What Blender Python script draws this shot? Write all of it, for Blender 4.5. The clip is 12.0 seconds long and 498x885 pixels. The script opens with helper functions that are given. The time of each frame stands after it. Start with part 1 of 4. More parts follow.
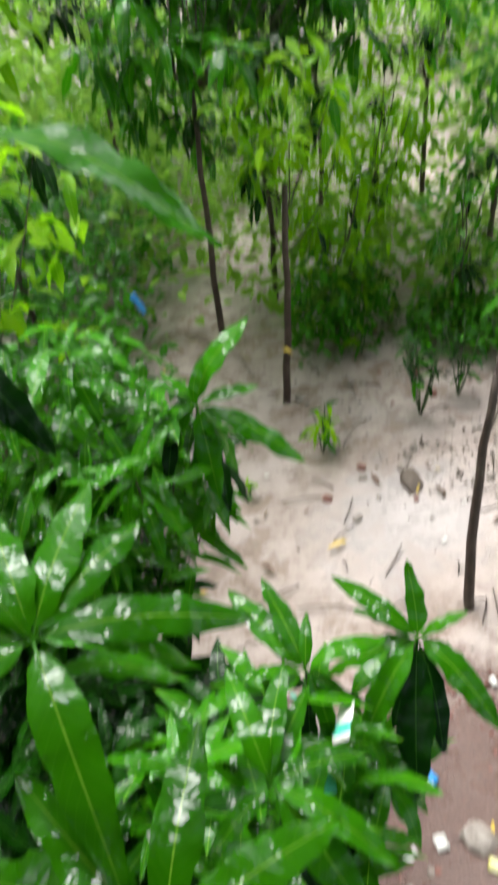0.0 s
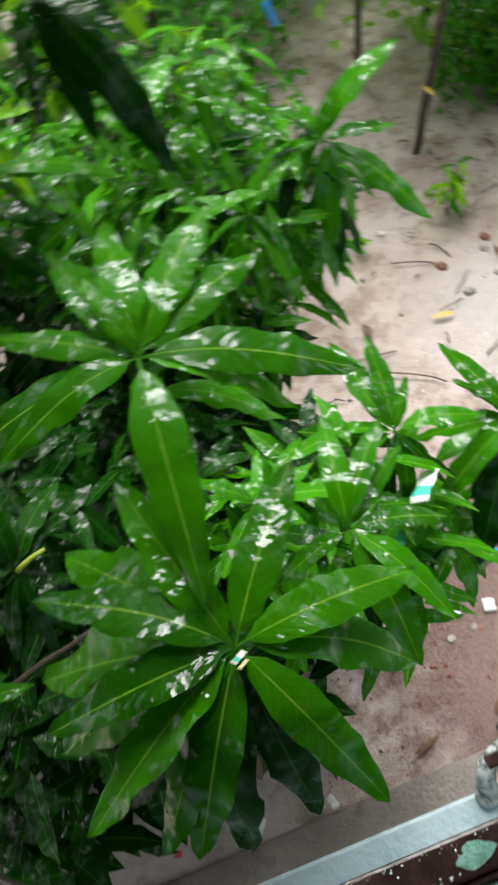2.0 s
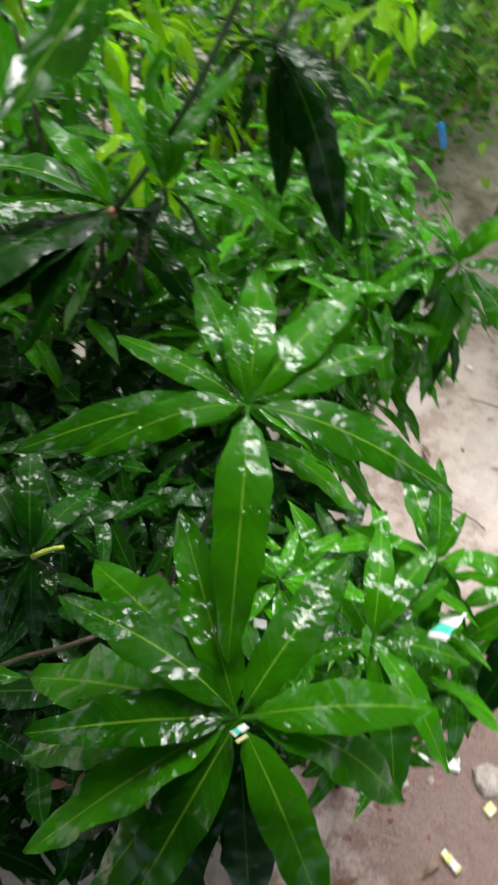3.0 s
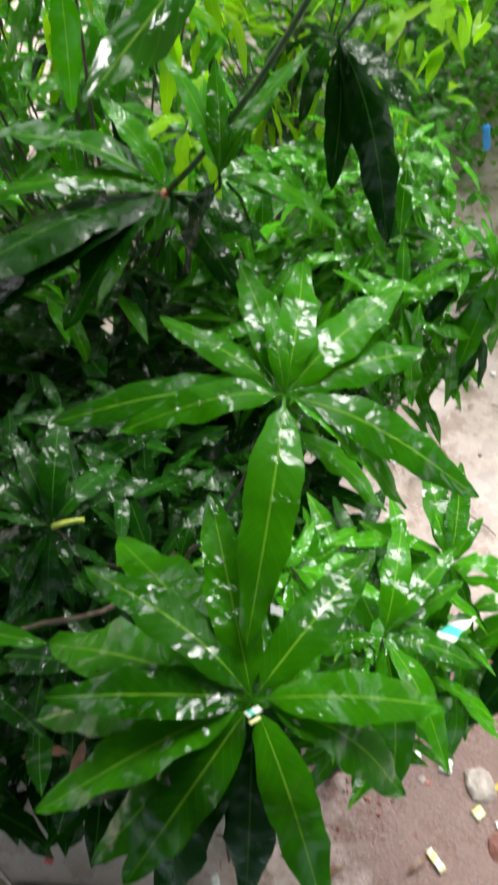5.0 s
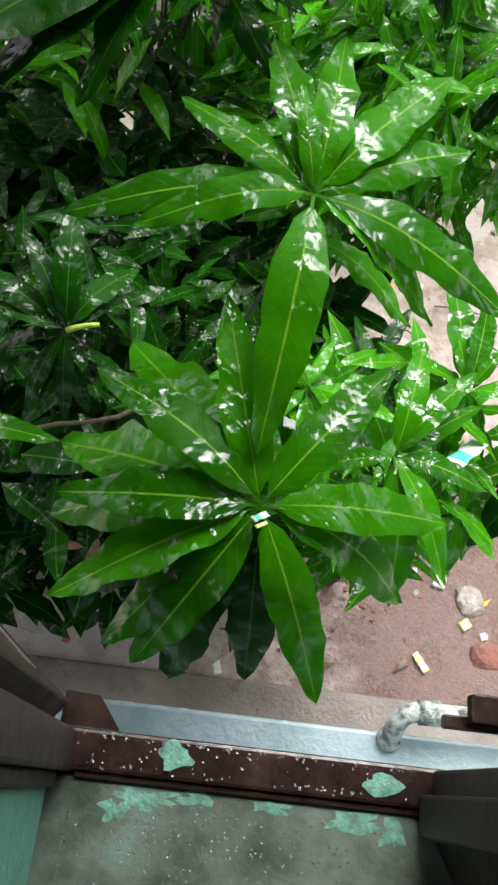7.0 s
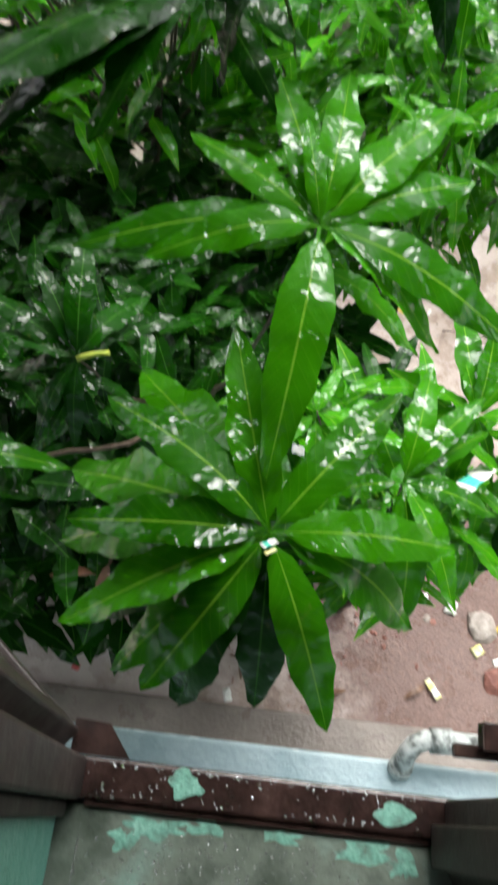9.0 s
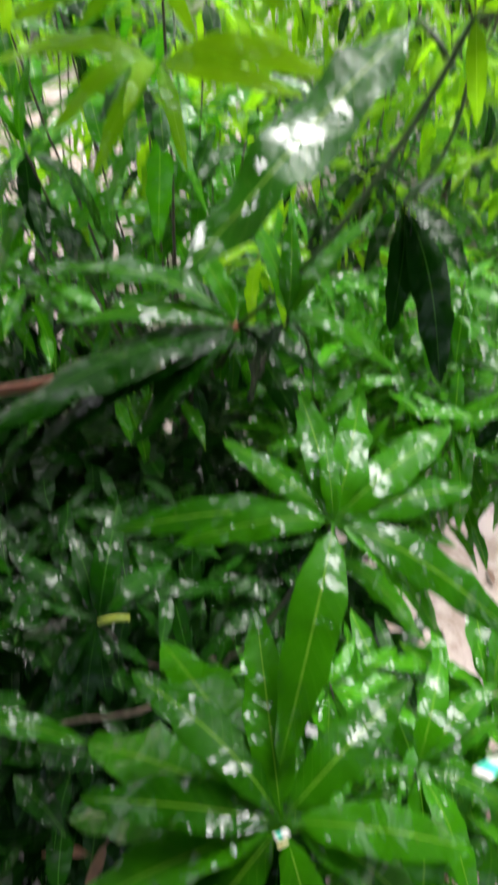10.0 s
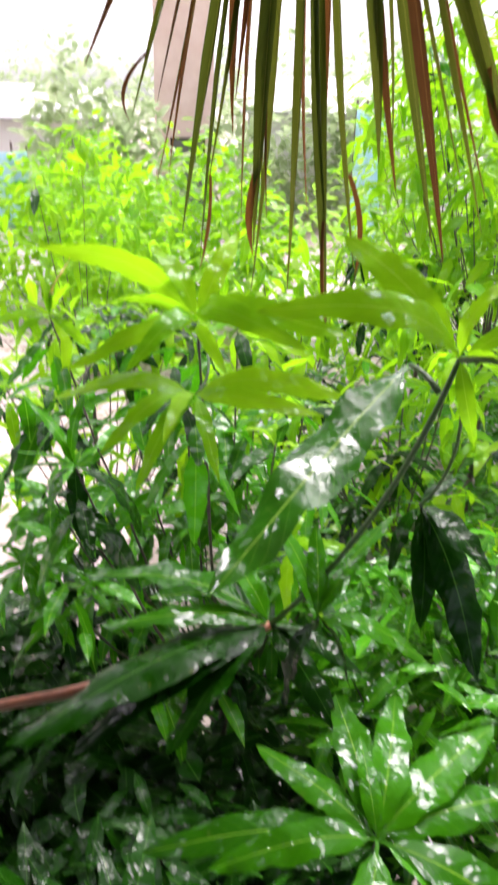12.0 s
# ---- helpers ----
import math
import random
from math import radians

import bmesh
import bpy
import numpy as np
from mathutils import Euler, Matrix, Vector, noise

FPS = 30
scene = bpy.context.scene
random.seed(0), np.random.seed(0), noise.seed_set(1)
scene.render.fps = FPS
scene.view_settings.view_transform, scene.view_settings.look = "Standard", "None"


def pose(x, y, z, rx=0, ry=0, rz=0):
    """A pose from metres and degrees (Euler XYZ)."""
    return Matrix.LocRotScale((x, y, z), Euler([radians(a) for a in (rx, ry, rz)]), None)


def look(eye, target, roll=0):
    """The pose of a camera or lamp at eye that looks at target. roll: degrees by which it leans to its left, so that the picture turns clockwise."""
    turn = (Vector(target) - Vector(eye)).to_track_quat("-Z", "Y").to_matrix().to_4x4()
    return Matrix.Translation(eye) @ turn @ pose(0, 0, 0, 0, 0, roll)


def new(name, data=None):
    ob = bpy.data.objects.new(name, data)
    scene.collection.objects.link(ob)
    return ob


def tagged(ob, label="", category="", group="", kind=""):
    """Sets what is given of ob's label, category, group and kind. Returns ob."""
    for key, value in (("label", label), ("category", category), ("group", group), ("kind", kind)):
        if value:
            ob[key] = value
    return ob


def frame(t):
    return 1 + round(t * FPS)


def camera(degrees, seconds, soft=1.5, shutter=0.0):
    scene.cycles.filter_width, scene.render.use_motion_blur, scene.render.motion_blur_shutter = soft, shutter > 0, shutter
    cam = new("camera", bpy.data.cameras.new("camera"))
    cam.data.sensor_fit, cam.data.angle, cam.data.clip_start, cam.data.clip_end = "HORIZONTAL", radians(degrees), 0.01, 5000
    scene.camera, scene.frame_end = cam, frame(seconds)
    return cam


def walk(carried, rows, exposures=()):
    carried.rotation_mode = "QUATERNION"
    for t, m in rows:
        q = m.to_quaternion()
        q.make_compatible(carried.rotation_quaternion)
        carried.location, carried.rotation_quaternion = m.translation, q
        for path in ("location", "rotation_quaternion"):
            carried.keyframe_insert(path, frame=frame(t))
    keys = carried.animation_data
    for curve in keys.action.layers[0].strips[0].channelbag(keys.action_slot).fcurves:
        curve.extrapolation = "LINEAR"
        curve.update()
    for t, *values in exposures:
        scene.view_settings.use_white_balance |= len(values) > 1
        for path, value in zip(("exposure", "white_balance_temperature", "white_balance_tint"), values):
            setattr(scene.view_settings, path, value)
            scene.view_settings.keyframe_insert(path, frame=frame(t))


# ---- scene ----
cam = camera(36.31, 12.0, soft=2.6, shutter=1.0)
PATH = [
    (0.0, 0.0043, -0.0093, 3.2001, 49.72, 8.25, -6.10),
    (0.5, 0.0130, -0.0006, 3.1786, 42.19, 9.29, -6.34),
    (1.0, 0.0085, 0.0039, 3.1658, 36.36, 9.56, -4.89),
    (1.5, -0.0006, 0.0088, 3.1494, 34.01, 9.40, -3.00),
    (2.0, -0.0250, 0.0091, 3.1552, 32.96, 8.36, 4.52),
    (2.5, -0.0618, 0.0001, 3.1655, 35.58, 4.61, 15.26),
    (3.0, -0.0990, -0.0062, 3.1529, 39.07, -2.44, 22.39),
    (3.5, -0.1046, -0.0177, 3.1564, 40.74, -2.91, 26.09),
    (3.7, -0.1065, -0.0185, 3.1564, 41.57, -2.79, 26.99),
    (5.3, -0.1200, -0.0260, 3.1640, 35.03, -4.62, 26.59),
    (5.5, -0.1195, -0.0264, 3.1532, 29.51, -4.68, 29.88),
    (6.0, -0.1149, -0.0212, 3.1342, 24.91, -4.92, 29.44),
    (6.5, -0.1166, -0.0216, 3.1287, 24.04, -5.05, 29.96),
    (8.3, -0.1172, -0.0218, 3.1320, 25.02, -4.97, 30.05),
    (8.5, -0.1175, -0.0219, 3.1329, 24.72, -4.97, 30.04),
    (9.0, -0.1160, -0.0219, 3.1378, 26.07, -4.25, 30.05),
    (9.5, -0.1135, -0.0422, 3.1880, 35.42, -4.51, 30.39),
    (10.0, -0.1210, -0.0448, 3.2292, 44.81, -4.66, 32.32),
    (10.5, -0.1214, -0.0620, 3.2474, 50.68, -4.13, 32.12),
    (11.0, -0.1079, -0.0684, 3.2604, 54.64, -3.64, 33.02),
    (11.5, -0.1035, -0.0634, 3.2685, 61.12, -3.40, 33.71),
    (12.0, -0.1005, -0.0558, 3.2828, 65.56, -1.52, 33.78),
]
EXPOSURES = [(0, 1.1, 6500, 10), (0.5, 1.15, 6500, 10), (1.5, 1.2, 6500, 10), (2, 1.12, 6500, 10), (3.5, 1.1, 6500, 10), (5.5, 1.45, 6500, 10), (8.5, 1.45, 6500, 10), (9.5, 1.42, 6500, 11), (10.5, 1.28, 6450, 17), (11, 1.35, 6450, 20), (12, 1.6, 6500, 25)]
walk(cam, [(t, pose(x, y, z, rx, ry, rz)) for t, x, y, z, rx, ry, rz in PATH], EXPOSURES)

# ---- world and sun: a rainy, overcast day ----
world = bpy.data.worlds.new("overcast_sky")
scene.world = world
world.use_nodes = True
wn, wl = world.node_tree.nodes, world.node_tree.links
sky = wn.new("ShaderNodeTexSky")
sky.sky_type, sky.sun_disc = "NISHITA", False
sky.sun_elevation, sky.sun_rotation, sky.dust_density = radians(60), radians(-13), 4.0
grey = wn.new("ShaderNodeHueSaturation")
grey.inputs["Saturation"].default_value = 0.15
wl.new(sky.outputs[0], grey.inputs["Color"])
cloud = wn.new("ShaderNodeMix")  # an even cloud layer over the clear-sky gradient
cloud.data_type, cloud.blend_type = "RGBA", "ADD"
cloud.inputs["Factor"].default_value = 1.0
for socket in cloud.inputs:
    if socket.type == "RGBA" and socket.name == "B":
        socket.default_value = (1.5, 1.55, 1.6, 1)
    if socket.type == "RGBA" and socket.name == "A":
        wl.new(grey.outputs[0], socket)
wl.new([socket for socket in cloud.outputs if socket.type == "RGBA"][0], wn["Background"].inputs["Color"])
wn["Background"].inputs["Strength"].default_value = 0.10
sun_data = bpy.data.lights.new("sun", "SUN")
sun_data.energy, sun_data.angle, sun_data.color = 2.35, radians(42), (1.0, 0.98, 0.94)
sun = new("sun", sun_data)
sun.matrix_basis = look((-1.6, 6.6, 12), (0, 0, 0))


# ---- materials ----
def nodes_of(name):
    m = bpy.data.materials.new(name)
    m.use_nodes = True
    return m, m.node_tree.nodes, m.node_tree.links, m.node_tree.nodes["Principled BSDF"]


def math_node(n, l, op, a, b=None, c=None):
    k = n.new("ShaderNodeMath")
    k.operation = op
    for i, v in enumerate((a, b, c)):
        if v is None:
            continue
        if isinstance(v, (int, float)):
            k.inputs[i].default_value = v
        else:
            l.new(v, k.inputs[i])
    return k.outputs[0]


def ramp(n, l, fac, stops):
    k = n.new("ShaderNodeValToRGB")
    while len(k.color_ramp.elements) < len(stops):
        k.color_ramp.elements.new(0.5)
    for e, (p, c) in zip(k.color_ramp.elements, stops):
        e.position, e.color = p, (*c, 1) if len(c) == 3 else c
    l.new(fac, k.inputs[0])
    return k.outputs[0]


def noise_tex(n, l, scale, detail=4, rough=0.55, coord="Object", out=0):
    k = n.new("ShaderNodeTexNoise")
    k.inputs["Scale"].default_value, k.inputs["Detail"].default_value, k.inputs["Roughness"].default_value = scale, detail, rough
    if coord == "World":
        g = n.new("ShaderNodeNewGeometry")
        l.new(g.outputs["Position"], k.inputs["Vector"])
    else:
        g = n.new("ShaderNodeTexCoord")
        l.new(g.outputs[coord], k.inputs["Vector"])
    return k.outputs[out]


def mix_col(n, l, fac, a, b):
    k = n.new("ShaderNodeMix")
    k.data_type = "RGBA"
    for sock, v in ((k.inputs[0], fac), (k.inputs[6], a), (k.inputs[7], b)):
        if isinstance(v, tuple):
            sock.default_value = (*v, 1)
        elif isinstance(v, (int, float)):
            sock.default_value = v
        else:
            l.new(v, sock)
    return k.outputs[2]


def bump(n, l, b, height, strength, distance=0.01):
    k = n.new("ShaderNodeBump")
    k.inputs["Strength"].default_value, k.inputs["Distance"].default_value = strength, distance
    l.new(height, k.inputs["Height"])
    l.new(k.outputs[0], b.inputs["Normal"])


def leaf_material(name, dark, light, rib, rough=(0.1, 0.4), glow=0.36, wet=1.0):
    """A waxy, rain-wet leaf: pale midrib, side veins, spots of water, some light through the blade."""
    m, n, l, b = nodes_of(name)
    uv = n.new("ShaderNodeUVMap")
    sep = n.new("ShaderNodeSeparateXYZ")
    l.new(uv.outputs[0], sep.inputs[0])
    across = math_node(n, l, "MULTIPLY", math_node(n, l, "ABSOLUTE", math_node(n, l, "SUBTRACT", sep.outputs[0], 0.5)), 2.0)
    rand = n.new("ShaderNodeObjectInfo")
    geo = n.new("ShaderNodeNewGeometry")
    tone = math_node(n, l, "FRACT", math_node(n, l, "ADD", rand.outputs["Random"], geo.outputs["Random Per Island"]))
    patch = noise_tex(n, l, 9, 3, coord="World")
    tone2 = math_node(n, l, "ADD", math_node(n, l, "MULTIPLY", tone, 0.65), math_node(n, l, "MULTIPLY", patch, 0.35))
    col = ramp(n, l, tone2, [(0.1, dark), (0.9, light)])
    vein = math_node(n, l, "PINGPONG", math_node(n, l, "SUBTRACT", math_node(n, l, "MULTIPLY", sep.outputs[1], 15.0), math_node(n, l, "MULTIPLY", across, 2.0)), 0.5)
    veinline = ramp(n, l, vein, [(0.0, (1, 1, 1)), (0.09, (0, 0, 0))])
    ribline = ramp(n, l, across, [(0.02, (1, 1, 1)), (0.06, (0, 0, 0))])
    col = mix_col(n, l, math_node(n, l, "MULTIPLY", veinline, 0.10), col, rib)
    col = mix_col(n, l, math_node(n, l, "MULTIPLY", ribline, 0.8), col, rib)
    spots = noise_tex(n, l, 60, 2, coord="World")
    blot = noise_tex(n, l, 17, 1.6, coord="World")
    worn = ramp(n, l, spots, [(0.68, (0, 0, 0)), (0.76, (1, 1, 1))])
    col = mix_col(n, l, math_node(n, l, "MULTIPLY", worn, 0.25), col, (0.16, 0.15, 0.04))
    l.new(col, b.inputs["Base Color"])
    mr = n.new("ShaderNodeMapRange")
    mr.inputs["From Min"].default_value, mr.inputs["From Max"].default_value = 0.44, 0.56
    mr.inputs["To Min"].default_value, mr.inputs["To Max"].default_value = rough
    l.new(blot, mr.inputs["Value"])
    l.new(mr.outputs[0], b.inputs["Roughness"])
    b.inputs["IOR"].default_value = 1.5
    b.inputs["Specular IOR Level"].default_value = 0.05
    blade = n.new("ShaderNodeCombineXYZ")  # blade widths across and along, another stretch of the pattern on each leaf
    l.new(sep.outputs[0], blade.inputs[0])
    l.new(math_node(n, l, "MULTIPLY", sep.outputs[1], 6.0), blade.inputs[1])
    l.new(math_node(n, l, "MULTIPLY", tone, 37.0), blade.inputs[2])

    def blade_noise(scale, detail, rough):
        k = n.new("ShaderNodeTexNoise")
        k.inputs["Scale"].default_value, k.inputs["Detail"].default_value, k.inputs["Roughness"].default_value = scale, detail, rough
        l.new(blade.outputs[0], k.inputs["Vector"])
        return k.outputs[0]

    film = ramp(n, l, blade_noise(1.15, 3, 0.6), [(0.47, (0, 0, 0)), (0.60, (1, 1, 1))])
    l.new(math_node(n, l, "MULTIPLY", film, wet), b.inputs["Coat Weight"])
    b.inputs["Coat Roughness"].default_value, b.inputs["Coat IOR"].default_value = 0.05, 1.74
    ripple = n.new("ShaderNodeBump")
    ripple.inputs["Strength"].default_value, ripple.inputs["Distance"].default_value = 1.0, 0.006
    l.new(math_node(n, l, "ADD", math_node(n, l, "MULTIPLY", blade_noise(1.3, 1.5, 0.45), 2.5), math_node(n, l, "MULTIPLY", vein, 0.12)), ripple.inputs["Height"])
    l.new(ripple.outputs[0], b.inputs["Coat Normal"])
    drops = n.new("ShaderNodeTexVoronoi")
    drops.inputs["Scale"].default_value = 160
    l.new(geo.outputs["Position"], drops.inputs["Vector"])
    drop = ramp(n, l, drops.outputs["Distance"], [(0.1, (1, 1, 1)), (0.32, (0, 0, 0))])
    height = math_node(n, l, "ADD", math_node(n, l, "MULTIPLY", vein, 0.16), math_node(n, l, "ADD", math_node(n, l, "MULTIPLY", blot, 4.5), math_node(n, l, "MULTIPLY", drop, 0.12)))
    bump(n, l, b, height, 0.55, 0.004)
    tr = n.new("ShaderNodeBsdfTranslucent")
    l.new(mix_col(n, l, 0.5, col, light), tr.inputs["Color"])
    mx = n.new("ShaderNodeMixShader")
    mx.inputs[0].default_value = glow
    l.new(b.outputs[0], mx.inputs[1])
    l.new(tr.outputs[0], mx.inputs[2])
    l.new(mx.outputs[0], n["Material Output"].inputs["Surface"])
    return m


def rough_material(name, stops, scale=6, rough=(0.5, 0.8), bumpy=0.4, fine=60, metal=0.0, bdist=0.01):
    """A worn surface: colours over coarse noise, with fine relief."""
    m, n, l, b = nodes_of(name)
    big = noise_tex(n, l, scale, 6, 0.62, "World")
    l.new(ramp(n, l, big, stops), b.inputs["Base Color"])
    small = noise_tex(n, l, fine, 5, 0.6, "World")
    mr = n.new("ShaderNodeMapRange")
    mr.inputs["To Min"].default_value, mr.inputs["To Max"].default_value = rough
    l.new(noise_tex(n, l, scale * 2.3, 3, 0.5, "World"), mr.inputs["Value"])
    l.new(mr.outputs[0], b.inputs["Roughness"])
    b.inputs["Metallic"].default_value = metal
    bump(n, l, b, math_node(n, l, "ADD", small, big), bumpy, bdist)
    return m


LEAF = leaf_material("mango_leaf", (0.010, 0.088, 0.001), (0.050, 0.285, 0.002), (0.20, 0.44, 0.03), (0.24, 0.45))
LEAF_SHEEN = leaf_material("mango_leaf_in_rain", (0.012, 0.10, 0.004), (0.05, 0.22, 0.01), (0.26, 0.48, 0.06), (0.12, 0.3), 0.2, 1.0)
LEAF_SHEEN.node_tree.nodes["Principled BSDF"].inputs["Specular IOR Level"].default_value = 0.12
# dark leaves; near-black so that crown shade is carried in the colour
LEAF_DARK = leaf_material("mango_leaf_dark_and_shaded", (0.002, 0.020, 0.001), (0.006, 0.050, 0.001), (0.04, 0.13, 0.015), (0.2, 0.5), 0.1, 0.4)
LEAF_LIME = leaf_material("mango_leaf_young", (0.06, 0.30, 0.002), (0.30, 0.61, 0.005), (0.34, 0.58, 0.05), (0.25, 0.5), 0.6, 0.7)
LEAF_FAR = leaf_material("mixed_leaf", (0.08, 0.27, 0.018), (0.34, 0.58, 0.07), (0.25, 0.45, 0.05), (0.25, 0.5), 0.45, 0.4)
# distance haze is mixed into this pale leaf colour
LEAF_HAZED = leaf_material("hazed_leaf", (0.22, 0.34, 0.14), (0.45, 0.55, 0.32), (0.45, 0.55, 0.30), (0.4, 0.6), 0.4, 0.2)
LEAF_YELLOW = rough_material("yellow_leaf", [(0.3, (0.55, 0.36, 0.03)), (0.7, (0.62, 0.45, 0.08))], 12, (0.3, 0.5), 0.2)
LEAF_DEAD = rough_material("dead_leaf", [(0.3, (0.06, 0.026, 0.013)), (0.7, (0.15, 0.07, 0.033))], 20, (0.3, 0.6), 0.4)
PALM = leaf_material("palm_leaflet", (0.028, 0.065, 0.008), (0.16, 0.18, 0.02), (0.28, 0.27, 0.06), (0.3, 0.5), 0.35, 0.2)
PALM_DRY = leaf_material("palm_leaflet_dry", (0.05, 0.025, 0.014), (0.26, 0.10, 0.025), (0.26, 0.15, 0.05), (0.35, 0.6), 0.25, 0.1)
BARK = rough_material("wet_bark", [(0.3, (0.03, 0.018, 0.013)), (0.55, (0.07, 0.045, 0.033)), (0.75, (0.14, 0.11, 0.085))], 18, (0.3, 0.65), 0.7, 90)
TWIG_GREEN = rough_material("green_twig", [(0.3, (0.02, 0.06, 0.012)), (0.7, (0.06, 0.13, 0.02))], 30, (0.25, 0.5), 0.3, 120)
STALK = rough_material("pale_stalk", [(0.3, (0.22, 0.30, 0.02)), (0.7, (0.34, 0.40, 0.05))], 30, (0.3, 0.5), 0.2, 120)
TWIG_RED = rough_material("reddish_twig", [(0.3, (0.16, 0.05, 0.025)), (0.7, (0.30, 0.11, 0.05))], 30, (0.3, 0.5), 0.3, 120)
BROWN = rough_material("brown_window_paint", [(0.28, (0.010, 0.007, 0.006)), (0.5, (0.030, 0.017, 0.015)), (0.66, (0.052, 0.030, 0.026)), (0.78, (0.11, 0.08, 0.07))], 26, (0.03, 0.2), 0.25, 60, 0.0, 0.004)
BROWN_DRY = rough_material("dull_brown_paint", [(0.3, (0.012, 0.009, 0.008)), (0.55, (0.030, 0.020, 0.018)), (0.75, (0.055, 0.038, 0.034))], 14, (0.4, 0.65), 0.3, 60, 0.0, 0.004)
MOSS = rough_material("mossy_wet_cement", [(0.30, (0.025, 0.034, 0.026)), (0.42, (0.08, 0.10, 0.08)), (0.55, (0.15, 0.18, 0.15)), (0.66, (0.18, 0.26, 0.22)), (0.76, (0.15, 0.33, 0.26))], 9, (0.0, 0.3), 0.35, 120, 0.0, 0.004)
TEAL = rough_material("flaked_teal_paint", [(0.3, (0.10, 0.36, 0.28)), (0.7, (0.22, 0.50, 0.41))], 22, (0.25, 0.5), 0.4, 120)
FLAKE = rough_material("worn_teal_flake", [(0.3, (0.07, 0.13, 0.10)), (0.5, (0.13, 0.34, 0.26)), (0.7, (0.24, 0.50, 0.41))], 60, (0.25, 0.5), 0.5, 200, 0.0, 0.004)
PALE_BLUE = rough_material("pale_blue_paint", [(0.25, (0.20, 0.29, 0.31)), (0.5, (0.29, 0.38, 0.41)), (0.75, (0.37, 0.46, 0.48))], 7, (0.1, 0.4), 0.25, 70)
APRON = rough_material("wet_grey_cement", [(0.3, (0.11, 0.088, 0.074)), (0.7, (0.21, 0.175, 0.15))], 5, (0.15, 0.5), 0.5, 60)
PIPE = rough_material("mildewed_white_pipe", [(0.36, (0.06, 0.065, 0.06)), (0.46, (0.26, 0.28, 0.27)), (0.54, (0.46, 0.49, 0.48)), (0.75, (0.58, 0.60, 0.59))], 60, (0.3, 0.55), 0.5, 120)
IRON = rough_material("rusty_iron", [(0.3, (0.05, 0.035, 0.03)), (0.7, (0.16, 0.12, 0.10))], 40, (0.35, 0.6), 0.4, 150, 0.6)
ROOM = rough_material("dim_plaster", [(0.3, (0.30, 0.36, 0.33)), (0.7, (0.42, 0.48, 0.45))], 3, (0.6, 0.8), 0.2)
WHITE = rough_material("white_scrap", [(0.3, (0.55, 0.54, 0.50)), (0.7, (0.78, 0.77, 0.74))], 30, (0.25, 0.5), 0.3)
GREEN_SCRAP = rough_material("sea_green_scrap", [(0.3, (0.03, 0.40, 0.28)), (0.7, (0.08, 0.52, 0.38))], 30, (0.2, 0.4), 0.3)
YELLOW_SCRAP = rough_material("yellow_scrap", [(0.35, (0.50, 0.46, 0.08)), (0.5, (0.60, 0.58, 0.25)), (0.65, (0.66, 0.65, 0.52))], 30, (0.2, 0.4), 0.3)
BLUE_SCRAP = rough_material("blue_scrap", [(0.3, (0.01, 0.20, 0.62)), (0.7, (0.03, 0.34, 0.75))], 30, (0.2, 0.4), 0.3)
RED_SCRAP = rough_material("red_scrap", [(0.3, (0.42, 0.05, 0.06)), (0.7, (0.60, 0.11, 0.10))], 30, (0.3, 0.5), 0.3)
BRICK = rough_material("wet_brick", [(0.3, (0.13, 0.045, 0.035)), (0.7, (0.27, 0.11, 0.08))], 25, (0.4, 0.7), 0.6)
STONE = rough_material("wet_rubble", [(0.3, (0.16, 0.13, 0.11)), (0.7, (0.40, 0.35, 0.31))], 25, (0.35, 0.7), 0.6)
CLOD = rough_material("wet_dark_earth", [(0.3, (0.07, 0.05, 0.04)), (0.7, (0.17, 0.13, 0.10))], 25, (0.35, 0.7), 0.6)
HOUSE_WHITE = rough_material("whitewash", [(0.3, (0.76, 0.75, 0.73)), (0.7, (0.86, 0.86, 0.85))], 1.2, (0.7, 0.9), 0.2)
HOUSE_PINK = rough_material("faded_pink_plaster", [(0.3, (0.68, 0.50, 0.44)), (0.7, (0.80, 0.64, 0.58))], 1.5, (0.7, 0.9), 0.2)
ROOF = rough_material("grey_tin_roof", [(0.3, (0.30, 0.30, 0.31)), (0.7, (0.46, 0.46, 0.47))], 2, (0.4, 0.6), 0.2)
DARKWIN = rough_material("dark_window", [(0.3, (0.10, 0.10, 0.11)), (0.7, (0.16, 0.16, 0.17))], 2, (0.1, 0.3), 0.1)
TARP = rough_material("light_blue_tarpaulin", [(0.3, (0.30, 0.60, 0.70)), (0.7, (0.42, 0.72, 0.80))], 3, (0.3, 0.5), 0.4)


def glass_material():
    m, n, l, b = nodes_of("olive_wet_glass")
    b.inputs["Base Color"].default_value = (0.035, 0.042, 0.014, 1)
    b.inputs["Transmission Weight"].default_value = 0.15
    b.inputs["IOR"].default_value = 1.5
    d = noise_tex(n, l, 55, 3, 0.5, "World")
    l.new(ramp(n, l, d, [(0.35, (0.12, 0.12, 0.12)), (0.7, (0.4, 0.4, 0.4))]), b.inputs["Roughness"])
    bump(n, l, b, d, 0.25, 0.004)
    return m


